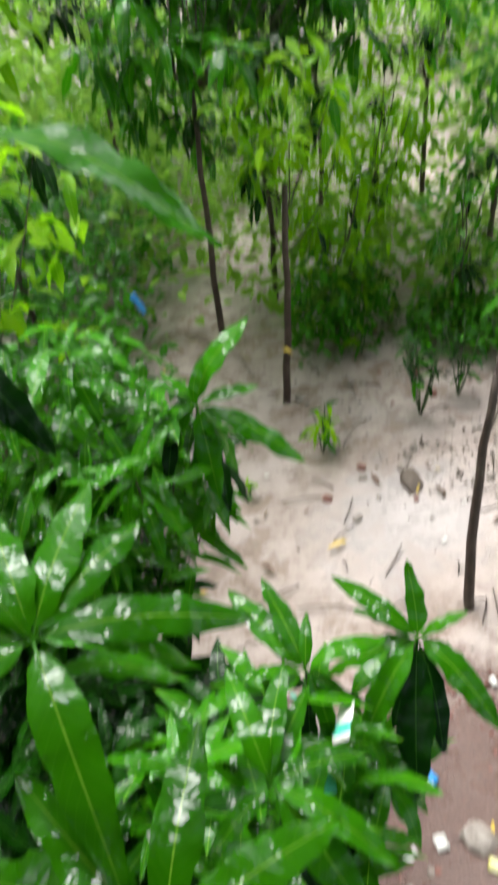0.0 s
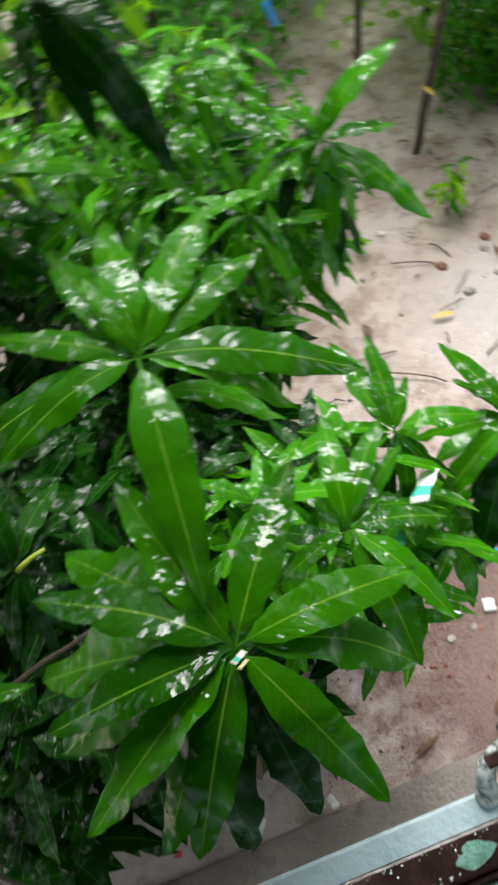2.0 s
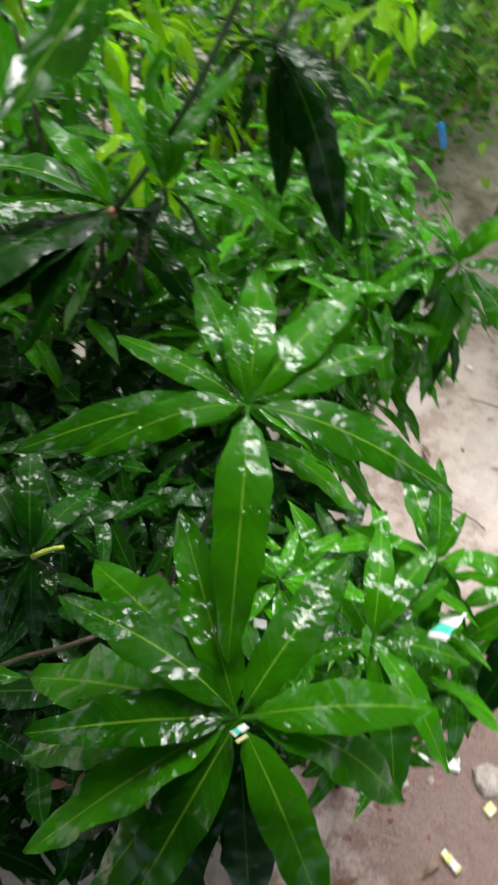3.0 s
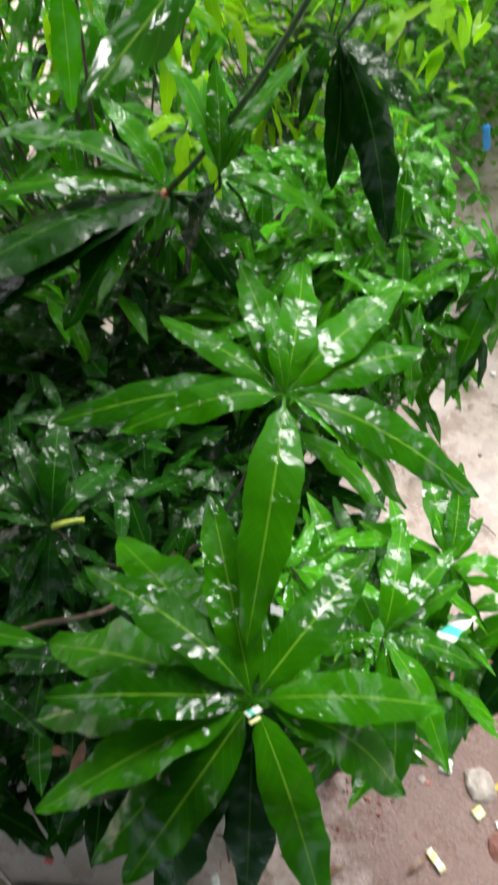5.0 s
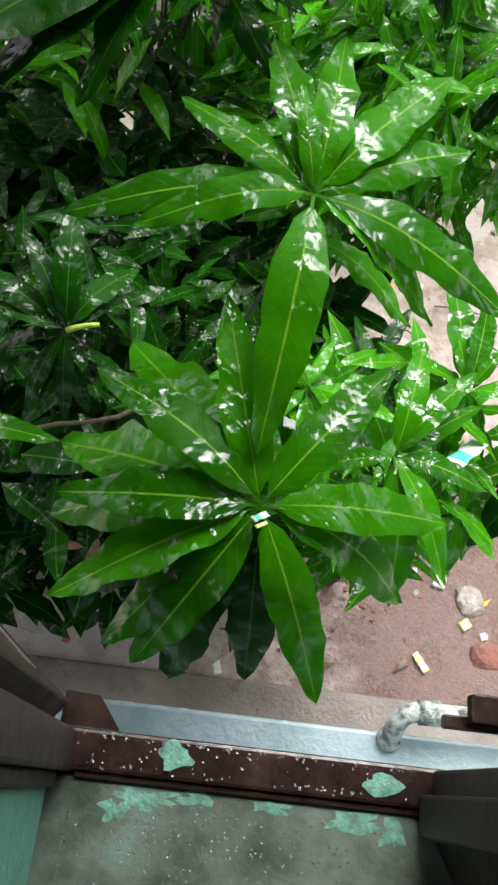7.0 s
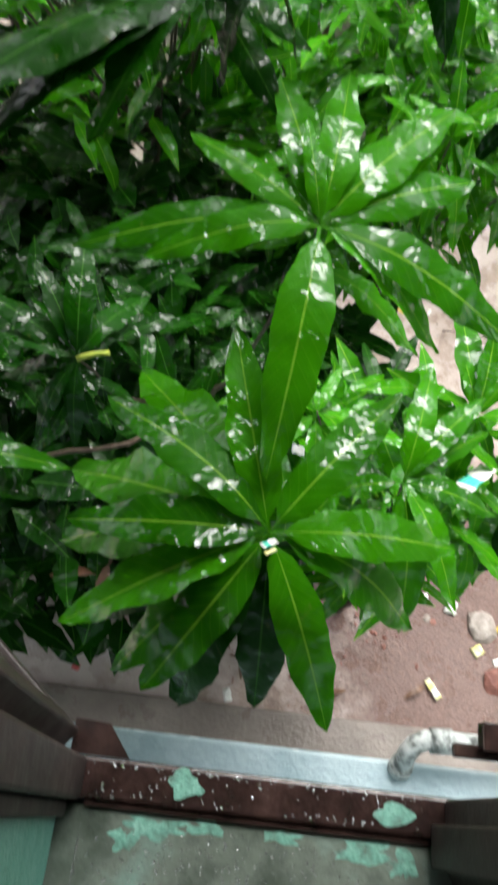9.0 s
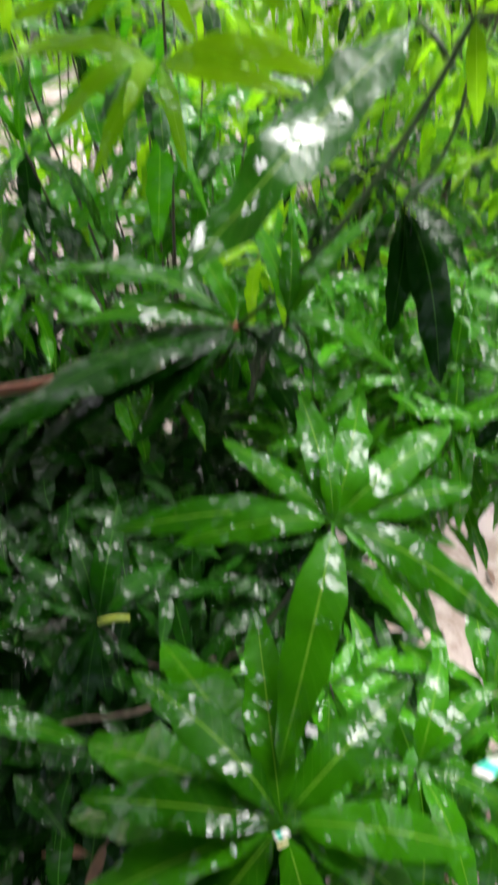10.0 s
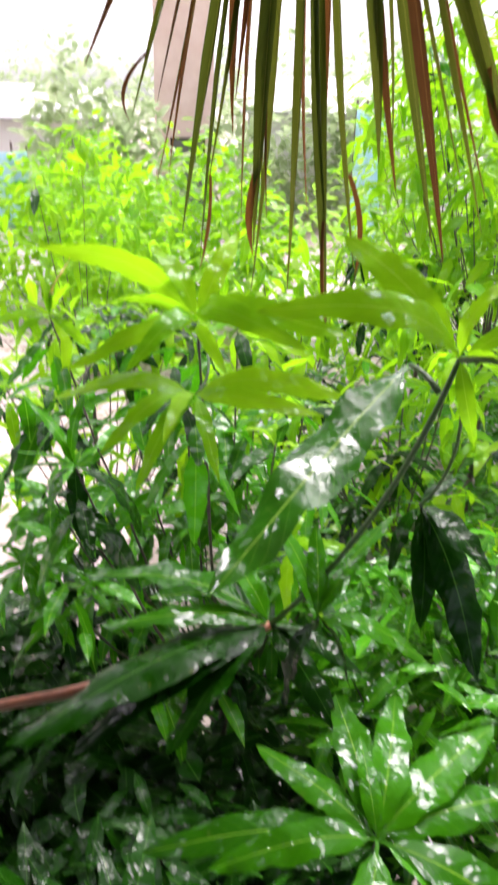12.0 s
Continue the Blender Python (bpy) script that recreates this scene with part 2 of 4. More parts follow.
def ground_material():
    """Rain-soaked sandy earth with darker mud, wet film and a spill of brick dust."""
    m, n, l, b = nodes_of("wet_sandy_ground")
    geo = n.new("ShaderNodeNewGeometry")
    big = noise_tex(n, l, 1.1, 5, 0.6, "World")
    mid = noise_tex(n, l, 6.0, 6, 0.65, "World")
    fine = noise_tex(n, l, 75.0, 4, 0.7, "World")
    col = ramp(n, l, math_node(n, l, "ADD", math_node(n, l, "MULTIPLY", big, 0.55), math_node(n, l, "MULTIPLY", mid, 0.45)),
               [(0.34, (0.17, 0.12, 0.095)), (0.45, (0.32, 0.245, 0.205)), (0.55, (0.47, 0.39, 0.355)), (0.72, (0.58, 0.51, 0.49))])
    dist = n.new("ShaderNodeVectorMath")
    dist.operation = "DISTANCE"
    dist.inputs[1].default_value = (0.7, 1.15, 0.0)
    l.new(geo.outputs["Position"], dist.inputs[0])
    edge = math_node(n, l, "ADD", dist.outputs["Value"], math_node(n, l, "MULTIPLY", math_node(n, l, "SUBTRACT", mid, 0.5), 1.1))
    dust = ramp(n, l, edge, [(0.62, (1, 1, 1)), (1.3, (0, 0, 0))])
    col = mix_col(n, l, math_node(n, l, "MULTIPLY", dust, 0.85), col, ramp(n, l, fine, [(0.3, (0.045, 0.018, 0.014)), (0.5, (0.095, 0.043, 0.033)), (0.7, (0.17, 0.09, 0.071))]))
    # a whitish patch of ground with a noisy edge
    pale_at = n.new("ShaderNodeVectorMath")
    pale_at.operation = "DISTANCE"
    pale_at.inputs[1].default_value = (0.75, 2.95, 0.0)
    l.new(geo.outputs["Position"], pale_at.inputs[0])
    pale_edge = math_node(n, l, "ADD", pale_at.outputs["Value"], math_node(n, l, "MULTIPLY", math_node(n, l, "SUBTRACT", mid, 0.5), 1.6))
    col = mix_col(n, l, math_node(n, l, "MULTIPLY", ramp(n, l, pale_edge, [(0.2, (1, 1, 1)), (0.6, (0, 0, 0))]), 0.55), col, (0.60, 0.565, 0.57))
    specks = ramp(n, l, fine, [(0.28, (1, 1, 1)), (0.36, (0, 0, 0))])
    col = mix_col(n, l, math_node(n, l, "MULTIPLY", specks, 0.6), col, (0.06, 0.045, 0.035))
    l.new(col, b.inputs["Base Color"])
    l.new(ramp(n, l, mid, [(0.40, (0.12, 0.12, 0.12)), (0.60, (0.6, 0.6, 0.6))]), b.inputs["Roughness"])
    bump(n, l, b, math_node(n, l, "ADD", math_node(n, l, "MULTIPLY", mid, 2.0), math_node(n, l, "MULTIPLY", fine, 0.7)), 0.6, 0.02)
    return m


GLASS, GROUND = glass_material(), ground_material()


# ---- building helpers ----
def thing(name, at, label, category, group="", kind=""):
    ob = new(name)
    ob.empty_display_size = 0.05
    ob.matrix_basis = Matrix.Translation(at)
    return tagged(ob, label, category, group, kind)


def adopt(ob, parent):
    ob.parent = parent
    if parent.parent is None:
        ob.matrix_parent_inverse = parent.matrix_basis.inverted()
    return ob


def data_mesh(name, verts, faces, material, uvs=None, smooth=True):
    me = bpy.data.meshes.new(name)
    me.from_pydata([tuple(v) for v in verts], [], faces)
    if uvs is not None:
        lay = me.uv_layers.new(name="UVMap")
        idx = np.empty(len(me.loops), dtype=np.int32)
        me.loops.foreach_get("vertex_index", idx)
        lay.data.foreach_set("uv", np.asarray(uvs, dtype=np.float32)[idx].ravel())
    me.materials.append(material)
    if smooth:
        me.polygons.foreach_set("use_smooth", [True] * len(me.polygons))
    me.update()
    return me


def part(name, bm, material, parent, label=""):
    me = bpy.data.meshes.new(name)
    bm.to_mesh(me)
    bm.free()
    me.materials.append(material)
    return tagged(adopt(new(name, me), parent), label)


def box_bm(bm, m, lo, hi, bevel=0.0):
    """A box from lo to hi in the frame m, with eased edges."""
    c, s = [(p + q) / 2 for p, q in zip(lo, hi)], [q - p for p, q in zip(lo, hi)]
    got = bmesh.ops.create_cube(bm, size=1.0, matrix=m @ Matrix.Translation(c) @ Matrix.Diagonal((*s, 1)))
    if bevel:
        edges = list({e for v in got["verts"] for e in v.link_edges})
        bmesh.ops.bevel(bm, geom=edges, offset=bevel, segments=2, affect="EDGES", profile=0.5)


def block(m, lo, hi, bevel=0.0):
    bm = bmesh.new()
    box_bm(bm, m, lo, hi, bevel)
    return bm


def tube(points, radii, sides=7):
    """Verts and faces of a tapering, capped tube along points."""
    pts = [Vector(p) for p in points]
    verts, faces = [], []
    side = Vector((1, 0.3, 0.2))
    for i, p in enumerate(pts):
        d = (pts[min(i + 1, len(pts) - 1)] - pts[max(i - 1, 0)]).normalized()
        a = (side - d * side.dot(d)).normalized()
        b = d.cross(a)
        side = a
        for k in range(sides):
            w = 2 * math.pi * k / sides
            verts.append(p + (a * math.cos(w) + b * math.sin(w)) * radii[i])
    for i in range(len(pts) - 1):
        for k in range(sides):
            k2 = (k + 1) % sides
            faces.append((i * sides + k, i * sides + k2, (i + 1) * sides + k2, (i + 1) * sides + k))
    faces.append(tuple(range(sides))[::-1])
    faces.append(tuple(range((len(pts) - 1) * sides, len(pts) * sides)))
    return verts, faces


def bend(p, q, sag, steps, wob=0.0, rng=random):
    """Points from p to q that swing off the straight line by sag."""
    p, q = Vector(p), Vector(q)
    out = []
    for i in range(steps + 1):
        t = i / steps
        v = p.lerp(q, t) + Vector(sag) * (4 * t * (1 - t))
        if 0 < i < steps:
            v += Vector((rng.uniform(-wob, wob), rng.uniform(-wob, wob), rng.uniform(-wob, wob)))
        out.append(v)
    return out


def limb(name, points, r0, r1, material, parent, label="", sides=7):
    k = len(points) - 1
    v, f = tube(points, [r0 + (r1 - r0) * i / k for i in range(k + 1)], sides)
    return tagged(adopt(new(name, data_mesh(name, v, f, material)), parent), label)


# ---- leaves ----
def leaf_mesh(name, material, bow, wave, fold, width, twist, steps=17, curl=0.0):
    """A lance-shaped blade one metre long from the stalk: arched, folded along the rib, with a wavy rim."""
    verts, uvs, faces = [], [], []
    rim = random.Random(int(bow * 1e5))
    for i in range(steps + 1):
        x = i / steps
        nick = {-1: 1 + rim.uniform(-0.07, 0.05), 1: 1 + rim.uniform(-0.07, 0.05)}
        s = max(0.0, (x - 0.06) / 0.94)
        w = width * (math.sin(math.pi * min(1, s ** 0.86)) ** 0.62) * (1.02 - 0.18 * s) * (1 + 0.05 * math.sin(x * 21 + bow * 90)) if s > 0 else 0
        w = max(w, 0.008 if x < 0.1 else 0.002)
        z0 = bow * 5.2 * x * (1 - x) ** 1.7 + bow * 1.2 * x * (1 - x) - curl * x ** 3
        for j in (-2, -1, 0, 1, 2):
            a = j / 2
            z = z0 + abs(a) * w * fold - 0.4 * w * a * a + wave * abs(a) ** 2 * (math.sin(x * 19 + (0.9 if j > 0 else 2.6)) + 0.6 * math.sin(x * 33 + 40 * bow + j)) * min(1, 6 * s)
            y = a * w * (nick[1 if j > 0 else -1] if abs(j) == 2 else 1)
            c, sn = math.cos(twist * x), math.sin(twist * x)
            verts.append((x, y * c - (z - z0) * sn, z0 + y * sn + (z - z0) * c))
            uvs.append((0.5 + a / 2, x))
    for i in range(steps):
        for j in range(4):
            k = i * 5 + j
            faces.append((k, k + 1, k + 6, k + 5))
    return data_mesh(name, verts, faces, material, uvs)


shape_rng = random.Random(11)
SHAPES = [(shape_rng.uniform(0.04, 0.17), shape_rng.uniform(0.008, 0.022), shape_rng.uniform(0.2, 0.6), shape_rng.uniform(0.110, 0.146), shape_rng.uniform(-0.6, 0.6)) for _ in range(9)]
KINDS = {"green": LEAF, "dark": LEAF_DARK, "lime": LEAF_LIME, "yellow": LEAF_YELLOW, "dead": LEAF_DEAD}
LEAVES = {k: [leaf_mesh("leaf_" + k, m, s[0] * (1.8 if k == "lime" else 1), s[1], s[2], s[3] * (0.76 if k == "lime" else 0.95), s[4], curl=0.12 if k == "lime" else 0.03) for s in SHAPES] for k, m in KINDS.items()}


def leaf_frame(at, az, el, length, roll=0.0):
    """The pose of a blade whose chord leaves at by azimuth az and elevation el (degrees)."""
    a, e = radians(az), radians(el)
    out = Vector((math.cos(a), math.sin(a), 0))
    d = out * math.cos(e) + Vector((0, 0, math.sin(e)))
    nrm = Vector((0, 0, math.cos(e))) - out * math.sin(e)
    nrm = Matrix.Rotation(radians(roll), 3, d) @ nrm
    y = nrm.cross(d)
    m = Matrix((d, y, nrm)).transposed().to_4x4()
    return Matrix.Translation(at) @ m @ Matrix.Diagonal((length, length, length, 1))


leaf_rng = random.Random(5)


def broad_roll(at, az, el):
    """The turn about its rib that holds a young blade broadside to the open side of the yard."""
    to = (Vector((-0.1, -0.3, 3.2)) - Vector(at)).normalized()
    return max(range(-75, 76, 15), key=lambda r: abs(leaf_frame(at, az, el, 1, r).to_3x3().col[2].dot(to)) - abs(r) * 0.002) * 0.62


def hang_leaf(parent, at, az, el, length, kind="green", roll=None, label=""):
    ob = new("leaf", leaf_rng.choice(LEAVES[kind]))
    ob.matrix_basis = leaf_frame(at, az, el, length, leaf_rng.uniform(-22, 22) if roll is None else roll)
    return tagged(adopt(ob, parent), label)


def rosette(parent, at, n, length, kind, rng, top=30, low=-60, start=None):
    """A whorl of leaves about a twig's end: upright ones inside, hanging ones below."""
    az = rng.uniform(0, 360) if start is None else start
    for i in range(n):
        t = i / max(1, n - 1)
        k = kind if rng.random() > 0.12 else rng.choice(("green", "dark"))
        hang_leaf(parent, Vector(at) - Vector((0, 0, 0.05 * t)), az + rng.uniform(-12, 12), top + (low - top) * t + rng.uniform(-14, 14), length * rng.uniform(0.72, 1.12) * (0.8 + 0.35 * t), k)
        az += 137.5


def low_leaves(rng, spots, size, droop, width=0.13):
    """Verts, faces and uvs of many joined simple blades at the given spots."""
    n = len(spots)
    az = np.array([rng.uniform(0, 2 * math.pi) for _ in range(n)])
    el = np.array([rng.uniform(*droop) for _ in range(n)])
    ln = np.array([rng.uniform(*size) for _ in range(n)])
    rl = np.array([rng.uniform(-0.6, 0.6) for _ in range(n)])
    out = np.stack([np.cos(az), np.sin(az), 0 * az], 1)
    up = np.array([0, 0, 1.0])
    d = out * np.cos(el)[:, None] + up * np.sin(el)[:, None]
    nr = up * np.cos(el)[:, None] - out * np.sin(el)[:, None]
    y = np.cross(nr, d)
    y2 = y * np.cos(rl)[:, None] + nr * np.sin(rl)[:, None]
    nr = nr * np.cos(rl)[:, None] - y * np.sin(rl)[:, None]
    prof = ((0, 0, 0), (0.28, -1, 0.05), (0.28, 0, 0.03), (0.28, 1, 0.05), (0.65, -0.85, 0.05), (0.65, 0, 0.03), (0.65, 0.85, 0.05), (1, 0, -0.06))
    base = np.array(spots)
    v = np.stack([base + (d * a + y2 * (b * width) + nr * c) * ln[:, None] for a, b, c in prof], 1).reshape(-1, 3)
    uv = np.tile(np.array([(0.5 + b / 2, a) for a, b, c in prof]), (n, 1))
    quad = ((0, 2, 1), (0, 3, 2), (1, 2, 5, 4), (2, 3, 6, 5), (4, 5, 7), (5, 6, 7))
    faces = [tuple(8 * i + k for k in q) for i in range(n) for q in quad]
    return v, faces, uv


def foliage(name, rng, spots, size, droop, material, parent=None, label="", category="", width=0.13):
    v, f, uv = low_leaves(rng, spots, size, droop, width)
    ob = new(name, data_mesh(name, v, f, material, uv))
    if parent is not None:
        adopt(ob, parent)
    return tagged(ob, label, category, kind="stuff")


# ---- ground ----
def ground_sheet():
    axis = np.concatenate([np.geomspace(400, 8, 16) * -1, np.linspace(-7, 9, 150), np.geomspace(10, 400, 16)])
    verts, faces = [], []
    k = len(axis)
    for yv in axis:
        for xv in axis:
            near = 1.0 if abs(xv) < 9 and abs(yv) < 11 else 0.0
            z = near * (0.03 * noise.noise((xv * 0.9, yv * 0.9, 0)) + 0.014 * noise.noise((xv * 4.1, yv * 4.1, 3)) + 0.006 * noise.noise((xv * 11, yv * 11, 7)))
            verts.append((xv, yv, z))
    for j in range(k - 1):
        for i in range(k - 1):
            faces.append((j * k + i, j * k + i + 1, (j + 1) * k + i + 1, (j + 1) * k + i))
    return tagged(new("ground", data_mesh("ground", verts, faces, GROUND)), "rain-soaked sandy yard with mud, rubble and scattered litter", "ground", kind="structure")


ground_sheet()

# ---- the house with the open window ----
YAW = 24.0
HOME = pose(-0.225, -0.03, 0, 0, 0, YAW)  # x along the wall, y out of the wall


def structure(name, bm, material, label, category):
    me = bpy.data.meshes.new(name)
    bm.to_mesh(me)
    bm.free()
    me.materials.append(material)
    return tagged(new(name, me), label, category, kind="structure")


SILL, HEAD = 2.285, 3.75
A0, A1 = -0.045, 0.62
wall_bm = bmesh.new()
for lo, hi in (((-3.5, -0.2, -0.3), (A0, 0, 5.2)), ((A1, -0.2, -0.3), (4.5, 0, 5.2)), ((A0, -0.2, -0.3), (A1, 0, SILL - 0.03)), ((A0, -0.2, HEAD), (A1, 0, 5.2))):
    box_bm(wall_bm, HOME, lo, hi)
structure("wall_house", wall_bm, PALE_BLUE, "pale blue painted outer wall with a window opening", "wall")
room_bm = bmesh.new()
for lo, hi in (((-3.5, -3.6, 1.4), (4.5, -3.4, 4.4)), ((-3.7, -3.6, 1.4), (-3.5, -0.2, 4.4)), ((4.5, -3.6, 1.4), (4.7, -0.2, 4.4))):
    box_bm(room_bm, HOME, lo, hi)
structure("wall_room", room_bm, ROOM, "plain plastered walls of the dim room", "wall")
structure("floor", block(HOME, (-3.5, -3.4, 1.3), (4.5, -0.2, 1.4)), APRON, "plain cement floor of the room", "floor")
structure("ceiling", block(HOME, (-3.5, -3.4, 4.4), (4.5, -0.2, 4.5)), ROOM, "plain plastered ceiling of the room", "ceiling")
structure("sill", block(HOME, (A0 + 0.003, -0.215, SILL - 0.03), (A1 - 0.003, -0.036, SILL), 0.004), MOSS, "wet cement window sill with moss and flaked teal paint", "window sill")
reveal = bmesh.new()
box_bm(reveal, HOME, (A0 + 0.001, -0.2, SILL + 0.001), (A0 + 0.02, -0.05, HEAD - 0.01))
structure("trim", reveal, TEAL, "teal painted plaster reveal beside the window", "trim")
structure("ledge", block(HOME, (-3.4, 0.003, 1.84), (4.4, 0.07, 1.90), 0.006), PALE_BLUE, "pale blue painted ledge along the wall", "ledge")
structure("pavement", block(HOME, (-3.4, 0.003, -0.2), (4.4, 0.36, 0.045), 0.01), APRON, "wet grey cement apron at the foot of the wall", "pavement")

window = thing("window_1", HOME @ Vector((0.1, 0, SILL)), "brown painted wooden window with casements opened outwards", "window", kind="structure")
part("sill_rail", block(HOME, (A0 + 0.002, -0.034, SILL - 0.028), (A1 - 0.002, 0.006, SILL + 0.012), 0.004), BROWN, window)
part("sill_lip", block(HOME, (0.0, -0.040, SILL + 0.002), (0.36, -0.034, SILL + 0.006), 0.001), BROWN, window)
for a, b in ((A0 + 0.002, -0.003), (0.362, 0.402), (A1 - 0.04, A1 - 0.002)):
    part("jamb", block(HOME, (a, -0.036, SILL + 0.013), (b, 0.004, HEAD - 0.041), 0.004), BROWN_DRY, window)
    part("rebate", block(HOME, (a + 0.012, -0.052, SILL + 0.013), (b - 0.012, -0.0365, HEAD - 0.041), 0.003), BROWN_DRY, window)
part("head_rail", block(HOME, (A0 + 0.002, -0.036, HEAD - 0.04), (A1 - 0.002, 0.004, HEAD - 0.002), 0.004), BROWN_DRY, window)
flake_rng = random.Random(4)
for a, b0, w, d in ((0.098, -0.010, 0.017, 0.013), (0.312, -0.015, 0.019, 0.010)):
    bm = bmesh.new()
    ring = []
    for k in range(22):
        q = 1 + 0.55 * noise.noise((math.cos(k * 0.2856) * 1.3 + a * 90, math.sin(k * 0.2856) * 1.3, 0)) + flake_rng.uniform(-0.08, 0.08)
        ring.append(bm.verts.new(HOME @ Vector((a + w * q * math.cos(k * 0.2856), b0 + d * q * math.sin(k * 0.2856), SILL + 0.0136))))
    face = bm.faces.new(ring)
    got = bmesh.ops.extrude_face_region(bm, geom=[face])
    bmesh.ops.translate(bm, vec=(0, 0, -0.0012), verts=[v for v in got["geom"] if isinstance(v, bmesh.types.BMVert)])
    bmesh.ops.recalc_face_normals(bm, faces=bm.faces)
    part("paint_flake", bm, FLAKE, window, "patch of flaked teal paint")

for a, b0, w, d in ((0.075, -0.052, 0.030, 0.010), (0.125, -0.048, 0.018, 0.006), (0.20, -0.047, 0.022, 0.005), (0.285, -0.053, 0.030, 0.009), (0.325, -0.062, 0.014, 0.012), (0.045, -0.066, 0.012, 0.010)):
    verts = [HOME @ Vector((a, b0, SILL + 0.0012))]
    for k in range(26):
        q = 1 + 0.8 * noise.noise((math.cos(k * 0.2417) * 1.6 + a * 70, math.sin(k * 0.2417) * 1.6, 2)) + flake_rng.uniform(-0.22, 0.22)
        verts.append(HOME @ Vector((a + w * q * math.cos(k * 0.2417), b0 + d * q * math.sin(k * 0.2417), SILL + 0.0006)))
    adopt(new("paint_flake", data_mesh("paint_flake", verts, [(0, k + 1, (k + 1) % 26 + 1) for k in range(26)], FLAKE)), window)


def casement(a, b, angle, width, flip, tall=0.52):
    """A narrow glazed leaf hung at (a, b), turned by angle from the wall's line."""
    m = HOME @ pose(a, b, SILL + 0.02, 0, 0, angle)
    c = part("casement", block(m, (0, -0.012, 0), (0.03, 0.012, tall), 0.003), BROWN_DRY, window)
    part("stile", block(m, (width - 0.03, -0.012, 0), (width, 0.012, tall), 0.003), BROWN_DRY, c)
    part("rail", block(m, (0.031, -0.011, 0), (width - 0.031, 0.011, 0.04), 0.003), BROWN_DRY, c)
    part("rail", block(m, (0.031, -0.011, tall - 0.04), (width - 0.031, 0.011, tall), 0.003), BROWN_DRY, c)
    part("pane", block(m, (0.028, -0.003, 0.038), (width - 0.028, 0.003, tall - 0.038)), GLASS, c, "dull olive wet glass")
    bm = block(m, (width - 0.022, 0.012 * flip, 0.0), (width + 0.012, 0.018 * flip, 0.03), 0.002)
    bmesh.ops.create_cone(bm, cap_ends=True, segments=10, radius1=0.006, radius2=0.005, depth=0.012, matrix=m @ Matrix.Translation((width - 0.004, 0.02 * flip, 0.014)) @ pose(0, 0, 0, 90))
    part("bracket", bm, IRON, c, "rusty iron corner bracket with a screw")


casement(-0.022, 0.018, 141, 0.19, -1)
gusset = bmesh.new()
tri = [gusset.verts.new(HOME @ Vector(p)) for p in ((-0.022, 0.0065, SILL + 0.006), (0.039, 0.0065, SILL + 0.006), (0.014, 0.038, SILL + 0.006), (-0.022, 0.040, SILL + 0.006))]
got = bmesh.ops.extrude_face_region(gusset, geom=[gusset.faces.new(tri)])
bmesh.ops.translate(gusset, vec=(0, 0, 0.006), verts=[v for v in got["geom"] if isinstance(v, bmesh.types.BMVert)])
bmesh.ops.recalc_face_normals(gusset, faces=gusset.faces)
part("gusset", gusset, BROWN, window)
part("mullion_stop", block(HOME, (0.348, -0.060, SILL + 0.013), (0.3615, -0.020, HEAD - 0.041), 0.003), BROWN_DRY, window)
part("casement", block(HOME @ pose(0.372, -0.056, SILL + 0.014, 0, 0, -62), (0.0, -0.010, 0), (0.16, 0.010, 1.38), 0.003), BROWN_DRY, window, "brown leaf folded back into the room")

board = part("shutter_board", block(HOME, (0.366, 0.043, 2.39), (0.95, 0.069, 2.408), 0.002), BROWN, window, "dark board sticking out past the frame")
part("batten", block(HOME, (0.344, 0.037, 2.380), (0.95, 0.050, 2.3895), 0.002), BROWN, board)
part("bracket", block(HOME, (0.70, 0.004, 2.37), (0.72, 0.06, 2.3795), 0.002), IRON, board)
# unseen slab, added to keep overhead light off the near leaves
structure("sunshade", block(HOME, (-3.4, 0.002, 4.02), (4.4, 0.85, 4.12), 0.01), APRON, "unseen cement slab added over the window to block sky light", "sunshade")

WATER, water_nodes, water_links, water_shader = nodes_of("rain_water")
water_shader.inputs["Base Color"].default_value = (0.95, 0.97, 0.96, 1)
water_shader.inputs["Transmission Weight"].default_value, water_shader.inputs["Roughness"].default_value, water_shader.inputs["IOR"].default_value = 0.9, 0.02, 1.33


